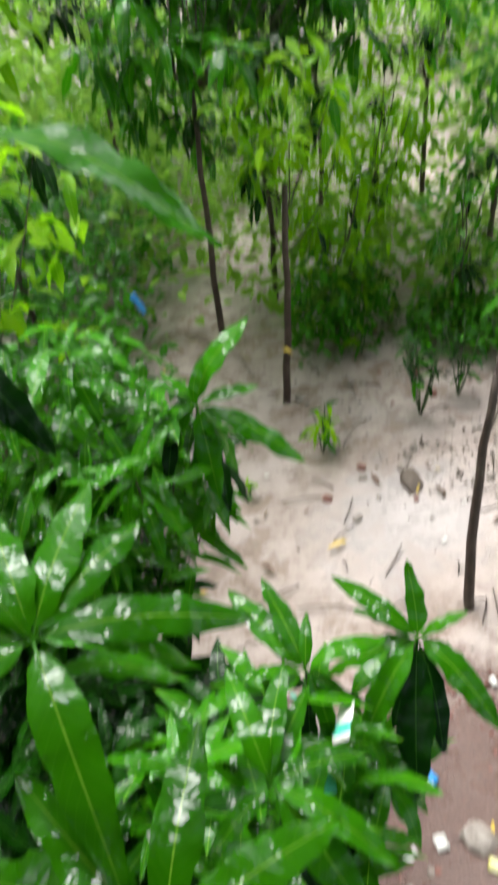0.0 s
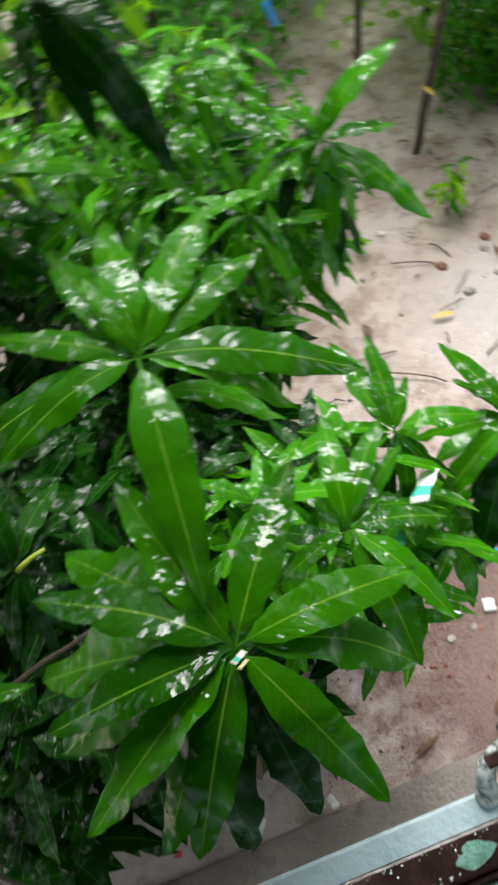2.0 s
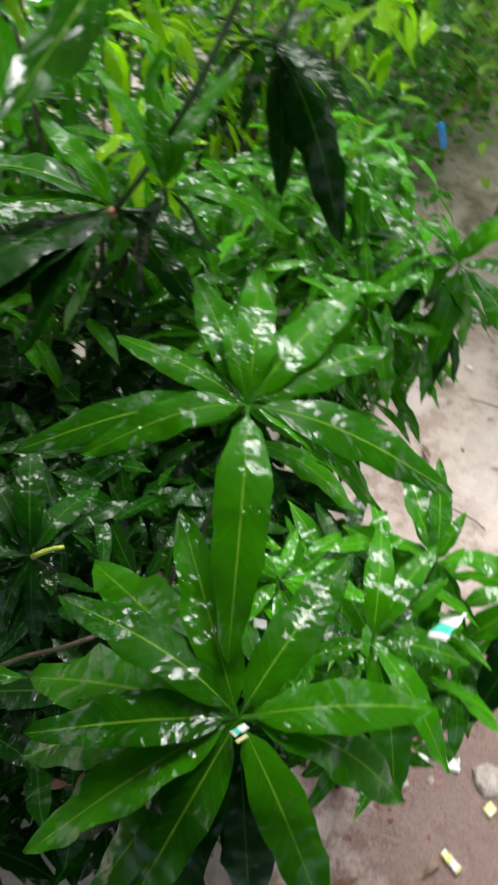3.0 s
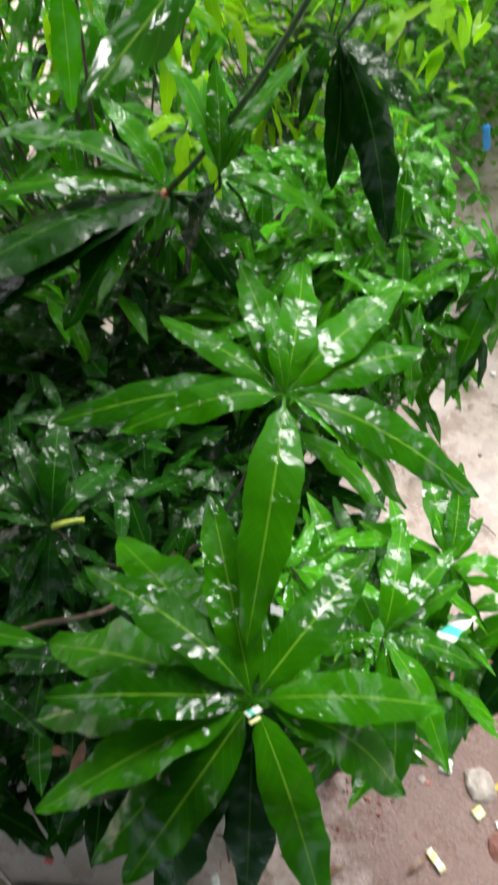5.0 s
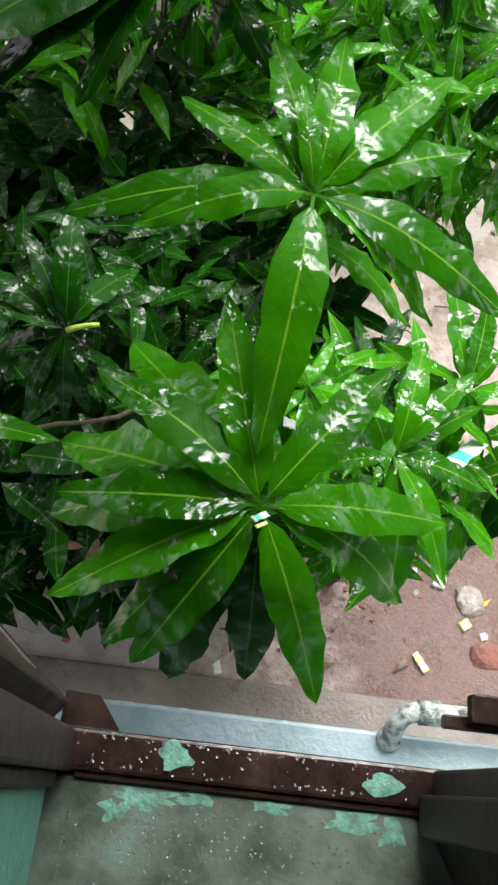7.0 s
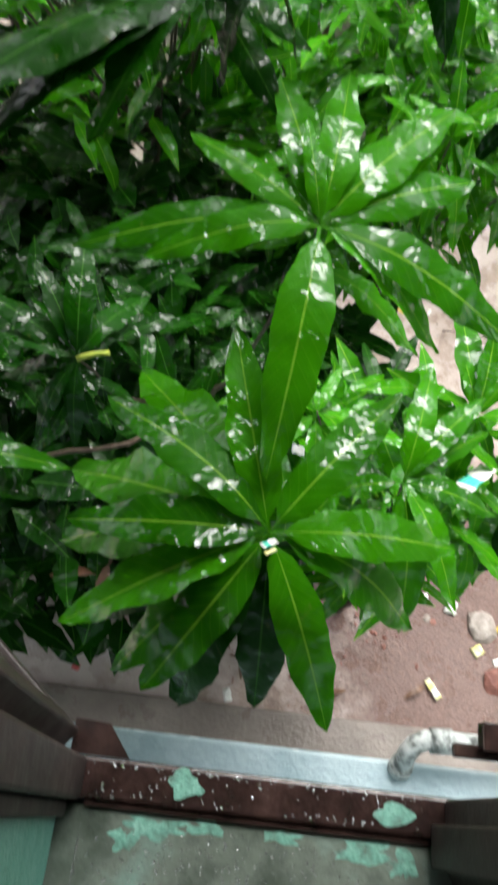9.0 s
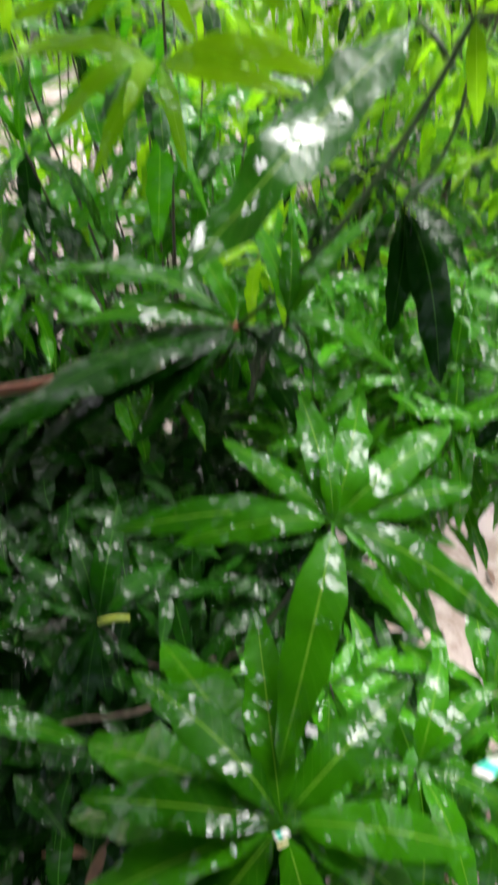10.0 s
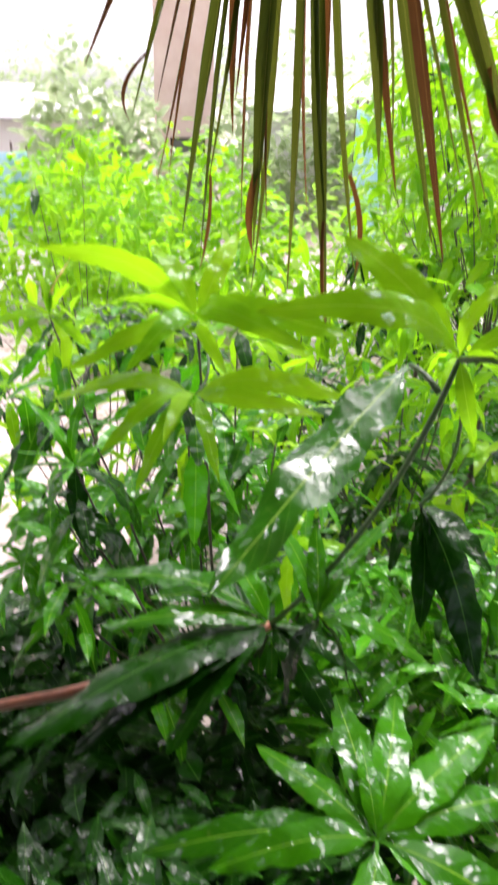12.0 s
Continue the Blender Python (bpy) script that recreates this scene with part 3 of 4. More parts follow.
def rain_drops():
    """Flat beads of rain on the rail and the sill, each a low dome."""
    rng = random.Random(31)
    beads = [(rng.uniform(0.0, 0.34), rng.choice((rng.gauss(0.0, 0.0012), rng.gauss(0.0, 0.0012), rng.gauss(-0.026, 0.0015), rng.uniform(-0.03, 0.0))), SILL + 0.0131, rng.uniform(0.0005, 0.0013)) for _ in range(140)]
    beads += [(min(0.33, max(0.0, rng.gauss(0.13, 0.09))), rng.triangular(-0.17, -0.042, -0.07), SILL + 0.0002, 0.0004 + 0.0011 * rng.random() ** 2) for _ in range(560)]
    verts, faces = [], []
    for x, y, z, r in beads:
        k, sx = len(verts), rng.uniform(1.0, 1.6)
        turn = rng.uniform(0, 3.1)
        for ring, up in ((1.0, 0.0), (0.72, 0.42)):
            for i in range(8):
                a = i * math.pi / 4
                u, v = ring * r * sx * math.cos(a), ring * r * math.sin(a)
                verts.append(HOME @ Vector((x + u * math.cos(turn) - v * math.sin(turn), y + u * math.sin(turn) + v * math.cos(turn), z + up * r)))
        verts.append(HOME @ Vector((x, y, z + 0.58 * r)))
        for i in range(8):
            j = (i + 1) % 8
            faces += [(k + i, k + j, k + 8 + j, k + 8 + i), (k + 8 + i, k + 8 + j, k + 16)]
        faces.append(tuple(k + i for i in range(7, -1, -1)))
    me = data_mesh("rain_drops", verts, faces, WATER)
    return tagged(new("rain_drops", me), "clear beads of rain on the brown rail and wet sill", "rain drops", kind="stuff")


rain_drops()
pipe = thing("drain_pipe", HOME @ Vector((0.43, 0.09, 1.90)), "thin white plastic pipe with mildew, bent down onto the ledge", "pipe")
limb("tube", [HOME @ Vector(p) for p in ((0.416, 0.060, 1.90), (0.416, 0.068, 1.925), (0.418, 0.080, 1.945), (0.426, 0.091, 1.957), (0.440, 0.097, 1.962), (0.47, 0.099, 1.963), (0.75, 0.10, 1.960), (1.6, 0.10, 1.958))], 0.0145, 0.0145, PIPE, pipe, sides=16)
for p, q in (((0.416, 0.059, 1.901), (0.416, 0.065, 1.918)), ((0.446, 0.097, 1.9625), (0.478, 0.099, 1.963))):
    limb("collar", [HOME @ Vector(p), HOME @ Vector(q)], 0.0185, 0.018, PIPE, pipe, sides=16)

# ---- mango trees beside the window: measured whorls as centre, then (azimuth, slope, length) of each leaf ----
WHORLS = {
    "A": ((-0.19, 0.28, 2.29), [(-37, -35, 0.271), (-59, -58, 0.315), (-103, -35, 0.264), (-131, -20, 0.28), (-115, -35, 0.282), (-155, -6, 0.242), (170, 5, 0.258), (149, -24, 0.4), (131, 18, 0.252), (77, 8, 0.244), (32, -15, 0.258), (12, -38, 0.285), (-180, -30, 0.36), (-161, -35, 0.347), (-95, -60, 0.38), (-140, -46, 0.34)]),
    "B": ((-0.31, 0.58, 2.46), [(-150, -9, 0.292), (-138, -4, 0.205), (174, 8, 0.19), (-71, -22, 0.299), (-2, -28, 0.214), (9, -16, 0.28), (132, 35, 0.12), (109, 15, 0.207), (56, -3, 0.227), (75, 8, 0.244), (132, 8, 0.22), (-82, -50, 0.18)]),
    "C": ((-0.79, 0.61, 1.72), [(-168, 2, 0.19), (-150, -26, 0.2), (-104, -48, 0.23), (117, 30, 0.27), (74, -7, 0.16), (146, 22, 0.23), (84, -6, 0.24), (-71, -61, 0.24), (175, 6, 0.27)]),
    "L": ((-0.6, 0.158, 2.263), [(32, -13, 0.168)]),
    "D": ((0.30, 1.06, 1.61), [(136, 20, 0.25), (89, 64, 0.2), (-141, -38, 0.3), (-106, -53, 0.4), (-84, -52, 0.29), (-25, -31, 0.16), (-56, -22, 0.27), (-160, -54, 0.22), (-1, 33, 0.14), (171, -31, 0.27), (137, -2, 0.18)]),
    "D2": ((0.02, 1.00, 1.65), [(107, 24, 0.24), (76, 35, 0.13), (15, -2, 0.21), (-24, -47, 0.2), (-57, -72, 0.22), (130, 13, 0.19), (124, 11, 0.28), (-163, -46, 0.19), (169, -11, 0.17)]),
    "R": ((-0.07, 0.56, 2.03), [(-34, -21, 0.22), (16, -11, 0.17), (-59, -39, 0.21), (75, 14, 0.2), (104, 16, 0.2), (-151, -27, 0.15), (62, 2, 0.18), (-55, -38, 0.26)]),
    "E": ((-0.16, 1.88, 1.81), [(-18, -33, 0.38), (-13, -71, 0.29), (-84, -69, 0.32), (42, 68, 0.16), (6, 6, 0.2), (-171, -3, 0.15), (147, 44, 0.15), (-161, -60, 0.23), (34, 40, 0.31), (146, 11, 0.23)]),
    "E3": ((-0.35, 1.59, 1.81), [(39, 32, 0.17), (-5, -61, 0.21), (-133, -69, 0.21), (175, 23, 0.15), (121, 52, 0.18), (17, 63, 0.2), (-31, -59, 0.3), (-175, -37, 0.2)]),
    "K": ((-0.583, 0.759, 2.546), [(-134, 9, 0.252), (-159, 9, 0.307), (-108, -8, 0.337), (-92, -14, 0.244), (-113, -2, 0.402), (159, 28, 0.16), (13, -16, 0.152), (-22, -22, 0.181), (-111, -5, 0.225)]),
    "T": ((-0.352, 0.761, 3.02), [(-146, 16, 0.231), (171, 35, 0.21), (48, 65, 0.109), (108, 36, 0.094), (-33, 16, 0.09), (-31, -64, 0.099), (53, 23, 0.13)]),
    "F": ((-0.96, 1.07, 2.89), [(-124, 33, 0.321), (162, 40, 0.205), (92, 49, 0.215), (-105, 18, 0.259), (3, 7, 0.305), (-111, -8, 0.256), (-32, -21, 0.138), (-12, 6, 0.255), (-87, -6, 0.205)]),
    "Y": ((-1.55, 1.23, 2.77), [(133, 77, 0.11), (-139, -49, 0.16), (-138, 27, 0.07), (22, -84, 0.2), (-127, -6, 0.17), (33, -40, 0.13), (19, 56, 0.11), (178, 74, 0.13)]),
    "G": ((-0.49, 0.73, 2.62), [(68, 46, 0.11), (37, -20, 0.12), (31, -64, 0.13), (-108, -66, 0.14), (125, 56, 0.13), (77, 35, 0.2), (40, -27, 0.2), (156, 43, 0.17)]),
    "N": ((-0.886, 0.966, 2.79), [(23, 8, 0.271), (-106, -13, 0.201), (-82, -23, 0.214), (-38, -29, 0.175), (-70, 1, 0.169), (7, 4, 0.236), (-149, 0, 0.263)]),
    "Q": ((-1.16, 0.92, 2.58), [(-140, 21, 0.12), (-138, -46, 0.12), (49, -40, 0.15), (76, 81, 0.16), (-166, 54, 0.18), (61, 29, 0.1), (138, -86, 0.18), (-125, -7, 0.18), (47, -53, 0.24)]),
    "S": ((-0.432, 0.932, 2.729), [(-27, -51, 0.261), (-53, -63, 0.182), (-103, -55, 0.109), (76, 13, 0.079), (-20, -16, 0.143), (165, -27, 0.075)]),
}
LIME = ("F", "Y", "N", "T")
DULL = ("C", "S", "K")


def mango_tree(at, label, whorls, crown, count, leaf, tint, seed, fork, trunk_r=0.03, lean=(0, 0), stuff=0, top=25, under=None):
    """A mango tree: a trunk to the fork, a limb to every whorl, whorls of long leaves; crown: centre and half sizes."""
    rng = random.Random(seed)
    tree = thing("mango_tree", at, label, "tree", "mango trees")
    foot, crotch = Vector(at), Vector((at[0] + lean[0], at[1] + lean[1], fork))
    limb("trunk", bend(foot - Vector((0, 0, 0.1)), crotch, (rng.uniform(-0.04, 0.04), rng.uniform(-0.04, 0.04), 0), 8, 0.008, rng), trunk_r, trunk_r * 0.6, BARK, tree, sides=10)
    ends = [(Vector(WHORLS[k][0]), k) for k in whorls]
    for _ in range(count):
        while True:
            p = Vector((rng.uniform(-1, 1), rng.uniform(-1, 1), rng.uniform(-1, 1)))
            if 0.25 < p.length < 1:
                break
        ends.append((Vector([c + s * v for c, s, v in zip(crown[0], crown[1], p)]), None))
    for end, k in ends:
        start = foot.lerp(crotch, rng.uniform(0.7, 1.0)) if end.z < fork + 0.3 else crotch
        mid = start.lerp(end, 0.6) - Vector((0, 0, 0.12))
        pts = bend(start, mid, (0, 0, -0.03), 4, 0.012, rng) + bend(mid, end, (0, 0, -0.02), 4, 0.004, rng)[1:]
        if k == "K":
            pts = bend((-2.0, 0.45, 1.95), (-0.896, 0.395, 2.475), (0, 0, 0.04), 5, 0.01, rng) + bend((-0.764, 0.498, 2.509), (-0.679, 0.606, 2.510), (0, 0, 0.004), 3) + [end]
        elif k in ("T", "G", "S", "N"):
            pts = bend(WHORLS["F" if k == "N" else "T" if k == "S" else "K"][0], end, (0.022, 0.01, -0.012), 9)
        limb("branch", pts, 0.009 if k == "K" else 0.0045 if k == "T" else 0.0022 if k == "S" else 0.003 if k in ("G", "N") else trunk_r * 0.2, 0.007 if k == "K" else 0.0035 if k == "T" else 0.0025, TWIG_RED if k == "K" else TWIG_GREEN if k in ("T", "G", "S", "N") else BARK, tree, sides=6)
        if k:
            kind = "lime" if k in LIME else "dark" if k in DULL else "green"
            for az, el, ln in WHORLS[k][1]:
                # steep leaves and the ring below take the dark leaf as painted shade
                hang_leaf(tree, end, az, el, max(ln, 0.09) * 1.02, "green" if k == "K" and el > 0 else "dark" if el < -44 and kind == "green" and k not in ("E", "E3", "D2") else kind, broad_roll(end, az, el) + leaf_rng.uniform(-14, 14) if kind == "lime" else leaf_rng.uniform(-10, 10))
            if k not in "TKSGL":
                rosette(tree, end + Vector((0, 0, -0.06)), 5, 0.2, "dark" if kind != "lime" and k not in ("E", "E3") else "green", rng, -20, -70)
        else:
            # with under, leaf colour darkens downward in place of shade in the crown
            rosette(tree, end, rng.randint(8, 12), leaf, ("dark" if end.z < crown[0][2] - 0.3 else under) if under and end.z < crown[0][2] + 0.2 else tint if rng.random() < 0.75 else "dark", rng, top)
    if stuff:
        spots = []
        for _ in range(stuff):
            while True:
                p = Vector((rng.uniform(-1, 1), rng.uniform(-1, 1), rng.uniform(-1, 1)))
                if p.length < 1:
                    break
            spots.append([c + s * v * 0.95 for c, s, v in zip(crown[0], crown[1], p)])
        foliage("foliage", rng, spots, (leaf * 0.6, leaf * 1.1), (-1.2, 0.4), KINDS[under or tint], tree)
    return tree


# dark fill leaves carry the shade inside this crown
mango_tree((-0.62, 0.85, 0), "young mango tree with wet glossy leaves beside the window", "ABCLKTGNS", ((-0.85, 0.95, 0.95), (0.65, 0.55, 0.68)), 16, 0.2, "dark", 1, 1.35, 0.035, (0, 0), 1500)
mango_tree((0.02, 0.95, 0), "small mango sapling with drooping wet leaves", ("R", "D", "D2"), ((-0.15, 0.88, 1.32), (0.40, 0.27, 0.42)), 15, 0.22, "green", 2, 0.9, 0.018, (0, 0), 160)
mango_tree((-0.45, 2.0, 0), "mango sapling with hanging dark green leaves", ("E", "E3"), ((-0.62, 1.95, 1.5), (0.5, 0.55, 0.6)), 20, 0.2, "green", 3, 0.9, 0.022, (0, 0), 700)
mango_tree((-1.35, 1.75, 0), "mango tree with fresh lime green shoots", ("F", "Y", "Q"), ((-1.6, 1.7, 1.95), (0.75, 0.6, 0.75)), 36, 0.22, "lime", 4, 1.2, 0.03, (0, 0), 350, under="green")

# ---- the grove behind ----
GROVE = [
    # only leaf tips hang into view; unseen crown thickened to shade the left
    ((-2.05, 0.45, 0), (-1.45, 0.62, 4.1), (1.0, 0.62, 0.55), 30, 0.24, "green", 2.7, (0.1, 0.0), 3400),
    ((0.75, 5.0, 0), (0.82, 5.0, 0.8), (0.42, 0.35, 0.55), 14, 0.17, "lime", 0.5, (0.03, 0.0), 160),
    ((1.62, 4.8, 0), (1.7, 4.8, 0.85), (0.4, 0.35, 0.55), 11, 0.16, "green", 0.5, (0.03, 0.0), 140),
    ((1.2, 5.7, 0), (1.25, 5.6, 1.3), (0.5, 0.4, 0.6), 13, 0.2, "lime", 0.8, (0.03, 0.0), 160),
    ((2.35, 4.7, 0), (2.4, 4.7, 1.3), (0.5, 0.45, 0.7), 12, 0.18, "green", 0.8, (0.03, 0.0), 160),
    ((1.9, 6.6, 0), (1.9, 6.5, 2.2), (0.8, 0.6, 0.9), 14, 0.22, "lime", 1.2, (0.03, 0.0), 300),
    ((0.35, 5.6, 0), (0.2, 5.4, 2.1), (0.9, 0.6, 0.9), 12, 0.24, "green", 1.2, (0.05, 0.0), 500),
    # foot, crown centre, half sizes, whorls, leaf, tint, fork, lean, extra leaves
    ((-0.12, 5.0, 0), (0.12, 5.0, 2.45), (1.35, 0.7, 0.5), 38, 0.32, "green", 1.9, (0.11, -0.05), 0),
    ((0.24, 4.2, 0), (0.45, 4.4, 1.85), (0.4, 0.4, 0.5), 10, 0.2, "lime", 1.5, (0.18, 0.05), 120),
    ((0.90, 2.25, 0), (1.35, 2.75, 1.75), (0.35, 0.4, 0.5), 7, 0.2, "green", 1.2, (0.16, 0.3), 0),
    ((-1.4, 3.3, 0), (-1.3, 3.3, 1.9), (0.8, 0.7, 0.8), 18, 0.25, "lime", 1.1, (0.05, 0), 200),
    ((-2.6, 2.4, 0), (-2.6, 2.5, 1.9), (0.9, 0.7, 0.75), 18, 0.24, "lime", 1.1, (0, 0.05), 120),
    ((-2.6, 4.2, 0), (-2.5, 4.3, 1.9), (1.0, 0.9, 0.75), 18, 0.26, "lime", 1.1, (0.05, 0), 250),
    ((-3.9, 3.6, 0), (-3.9, 3.7, 2.2), (0.8, 0.8, 0.95), 16, 0.22, "lime", 1.3, (0, 0.05), 400),
    ((0.9, 6.6, 0), (0.7, 6.4, 2.5), (1.1, 0.8, 0.9), 12, 0.24, "dark", 1.4, (0.1, 0), 900),
    ((2.1, 5.4, 0), (2.2, 5.4, 2.0), (0.7, 0.7, 0.9), 12, 0.2, "green", 1.1, (0.1, 0.05), 500),
    ((-1.6, 5.4, 0), (-1.72, 5.2, 3.0), (0.95, 0.9, 1.15), 34, 0.28, "lime", 1.5, (0.0, 0), 500),
    ((-2.7, 6.9, 0), (-2.6, 6.8, 2.7), (1.0, 0.9, 1.3), 12, 0.24, "lime", 1.4, (0.1, 0), 900),
    ((-0.9, 7.6, 0), (-0.8, 7.6, 2.9), (1.0, 0.9, 1.3), 10, 0.24, "dark", 1.6, (0.1, 0), 900),
]
grove_rng = random.Random(21)
for i, (foot, c, h, count, leaf, tint, fork, lean, extra) in enumerate(GROVE):
    mango_tree(foot, {"dark": "slim mango tree with dark hanging leaves", "lime": "slim mango tree with fresh yellow-green leaves", "green": "slim mango tree with wet green leaves"}[tint],
               (), (c, h), count, leaf, tint, 40 + i, fork, 0.028, lean, extra, 5)


def bushes(name, rng, centres, per, size, droop, material, label):
    spots = []
    for cx, cy, cz, r, hgt in centres:
        for _ in range(per):
            a, q = rng.uniform(0, 2 * math.pi), math.sqrt(rng.random())
            z = cz + hgt * rng.random() ** 0.7 * (1 - 0.5 * q * q)
            spots.append((cx + r * q * math.cos(a), cy + r * q * math.sin(a), max(0.02, z)))
    return foliage(name, rng, spots, size, droop, material, None, label, "undergrowth", 0.22)


bush_rng = random.Random(8)
bushes("undergrowth", bush_rng, [(0.75, 5.2, 0, 0.5, 0.9), (1.25, 5.6, 0, 0.5, 1.0), (1.75, 4.9, 0, 0.4, 0.7), (0.45, 5.9, 0.1, 0.5, 1.2), (2.2, 4.5, 0, 0.4, 0.8), (1.6, 6.3, 0, 0.8, 1.4), (2.6, 5.4, 0, 0.8, 1.3), (-0.6, 6.6, 0, 0.6, 1.0), (0.2, 7.3, 0, 0.9, 1.3)] + [(bush_rng.uniform(-1.5, 4), bush_rng.uniform(5.9, 8.5), 0, 0.8, bush_rng.uniform(1.2, 2.4)) for _ in range(18)], 230, (0.08, 0.18), (-0.9, 0.7), LEAF_FAR, "leafy green shrubs at the edge of the yard")
bushes("undergrowth", random.Random(18), [(0.62, 4.75, 0, 0.26, 0.8), (0.95, 4.95, 0, 0.3, 0.65), (1.5, 4.65, 0, 0.28, 0.45), (1.9, 4.4, 0, 0.3, 0.5)], 420, (0.05, 0.12), (-0.9, 0.7), LEAF, "low leafy green bushes beside the thin trunks")
bushes("undergrowth", bush_rng, [(bush_rng.uniform(-3.4, -1.2), bush_rng.uniform(2.8, 8.5), 0, 0.8, bush_rng.uniform(0.9, 1.9)) for _ in range(17)], 300, (0.09, 0.18), (-0.8, 0.8), LEAF, "tangle of wet green shrubs under the mango trees")
# near-black leaf colour stands for the shade under the trees
bushes("undergrowth", bush_rng, [(bush_rng.uniform(-1.3, -0.42), bush_rng.uniform(0.7, 1.6), 0, 0.3, 1.15) for _ in range(20)] + [(bush_rng.uniform(-2.4, -1.0), bush_rng.uniform(0.35, 2.0), 0, 0.4, 1.5) for _ in range(22)], 150, (0.12, 0.24), (-0.8, 0.6), LEAF_DARK, "weeds under the mango trees, shade put into the dark leaf colour")
bushes("pale_bushes", bush_rng, [(-7.0, 7.4, 0, 0.9, 2.5), (-8.4, 8.6, 0, 1.0, 2.8), (-9.8, 8.4, 0, 1.0, 2.5), (-8.0, 10.0, 0, 1.1, 3.0), (-10.5, 10.4, 0, 1.2, 3.0), (-6.4, 9.0, 0, 1.0, 2.8)], 900, (0.14, 0.28), (-0.9, 0.8), LEAF_LIME, "pale yellow-green bushes across the field")
bushes("hedge", bush_rng, [(bush_rng.uniform(-6, 7), bush_rng.uniform(8.5, 13), 0, 1.3, bush_rng.uniform(1.8, 3.6)) for _ in range(46)], 260, (0.14, 0.28), (-0.8, 0.8), LEAF_FAR, "dense green thicket behind the yard")
bushes("far_trees", bush_rng, [(bush_rng.uniform(-34, 22), bush_rng.uniform(24, 34), 0, 2.6, bush_rng.uniform(3.5, 6.5)) for _ in range(44)] + [(-14.6, 14.2, 0, 1.3, 4.4), (-16.6, 16.0, 0, 1.5, 4.8), (-13.4, 15.0, 0, 1.1, 3.4), (-12.0, 17.6, 0, 1.3, 3.6), (-11.0, 19.4, 0, 1.3, 3.9), (-9.6, 20.6, 0, 1.4, 4.4)], 420, (0.3, 0.55), (-0.8, 0.8), LEAF_HAZED, "distant trees with haze put into their leaf colour")


# small plants in the sand: foot, stems, leaf length
def seedling(at, stems, height, leaf, tint, seed, label):
    rng = random.Random(seed)
    plant = thing("seedling", at, label, "plant", "seedlings in the sand")
    for _ in range(stems):
        a = rng.uniform(0, 6.28)
        tip = Vector(at) + Vector((math.cos(a) * height * 0.25, math.sin(a) * height * 0.25, height * rng.uniform(0.8, 1.15)))
        limb("stem", bend(Vector(at) - Vector((0, 0, 0.02)), tip, (0.01, 0, 0), 4, 0.004, rng), 0.005, 0.003, TWIG_GREEN, plant, sides=5)
        for _ in range(7):
            p = Vector(at).lerp(tip, rng.uniform(0.4, 1))
            hang_leaf(plant, p, rng.uniform(0, 360), rng.uniform(-40, 35), leaf * rng.uniform(0.7, 1.2), tint if rng.random() < 0.7 else "green")
    return plant


seedling((0.40, 3.62, 0), 4, 0.30, 0.15, "lime", 1, "small pale seedling sprouting in the sand")
seedling((0.86, 4.6, 0), 2, 0.16, 0.14, "lime", 2, "bright yellow-green seedling in the sand")
seedling((1.08, 3.8, 0), 7, 0.52, 0.12, "dark", 3, "grey-green seedling with narrow leaves")
seedling((1.38, 3.95, 0), 6, 0.48, 0.12, "dark", 4, "grey-green seedling with narrow leaves")
seedling((1.2, 4.3, 0), 3, 0.25, 0.09, "green", 5, "small green seedling in the sand")
seedling((-0.1, 3.35, 0), 2, 0.12, 0.08, "lime", 6, "tiny lime green seedling in wet sand")
seedling((1.75, 4.2, 0), 4, 0.35, 0.1, "green", 7, "small green seedling in the sand")

# near boughs seen from the window
tree_one = bpy.data.objects["mango_tree"]
dry_rng = random.Random(77)
for _ in range(5):
    hang_leaf(tree_one, (dry_rng.uniform(-0.75, -0.3), dry_rng.uniform(0.35, 0.6), dry_rng.uniform(0.9, 1.4)), dry_rng.uniform(0, 360), dry_rng.uniform(-60, 10), dry_rng.uniform(0.12, 0.2), "dead", label="curled dry brown leaf")
for az, el, ln in ((-100, -62, 0.19), (-128, -66, 0.17), (170, -58, 0.2)):
    hang_leaf(tree_one, (-0.215, 0.235, 2.17), az, el, ln, "dead", label="curled dry brown leaf")
limb("stalk", bend(WHORLS["C"][0], (-0.735, 0.655, 1.73), (0, 0, 0.005), 4), 0.007, 0.005, STALK, tree_one, "pale yellow-green leaf stalk")
silver = leaf_mesh("leaf_wet", LEAF_SHEEN, 0.025, 0.020, 0.30, 0.088, 0.15)
one = new("leaf", silver)
adopt(one, tree_one)
one.matrix_basis = leaf_frame((-0.408, 0.755, 3.004), -91, -15.5, 0.40, -14)
tagged(one, "large leaf shining with rain")

# ---- palm frond hanging over the window ----
hang_leaf(tree_one, (-0.19, 0.69, 3.01), -30, -20, 0.24, "green", 0, "large leaf shining with rain")
limb("branch", bend((-0.352, 0.761, 3.02), (-0.19, 0.69, 3.01), (0, 0, 0.02), 4), 0.004, 0.003, TWIG_GREEN, tree_one)
limb("branch", bend((-0.362, 0.735, 2.985), (-0.408, 0.755, 3.004), (0, 0, 0.005), 4), 0.004, 0.003, TWIG_GREEN, tree_one)

hang_leaf(bpy.data.objects["mango_tree.003"], (-1.55, 1.23, 2.80), 30, 62, 0.13, "yellow", 0, "yellow dying leaf")
palm = thing("palm_frond", (-0.83, 1.11, 3.72), "hanging palm frond with green and dry brown leaflets", "palm frond")
spine = bend((-0.62, 1.25, 3.80), (-0.93, 1.05, 3.70), (0, 0, 0.03), 8)
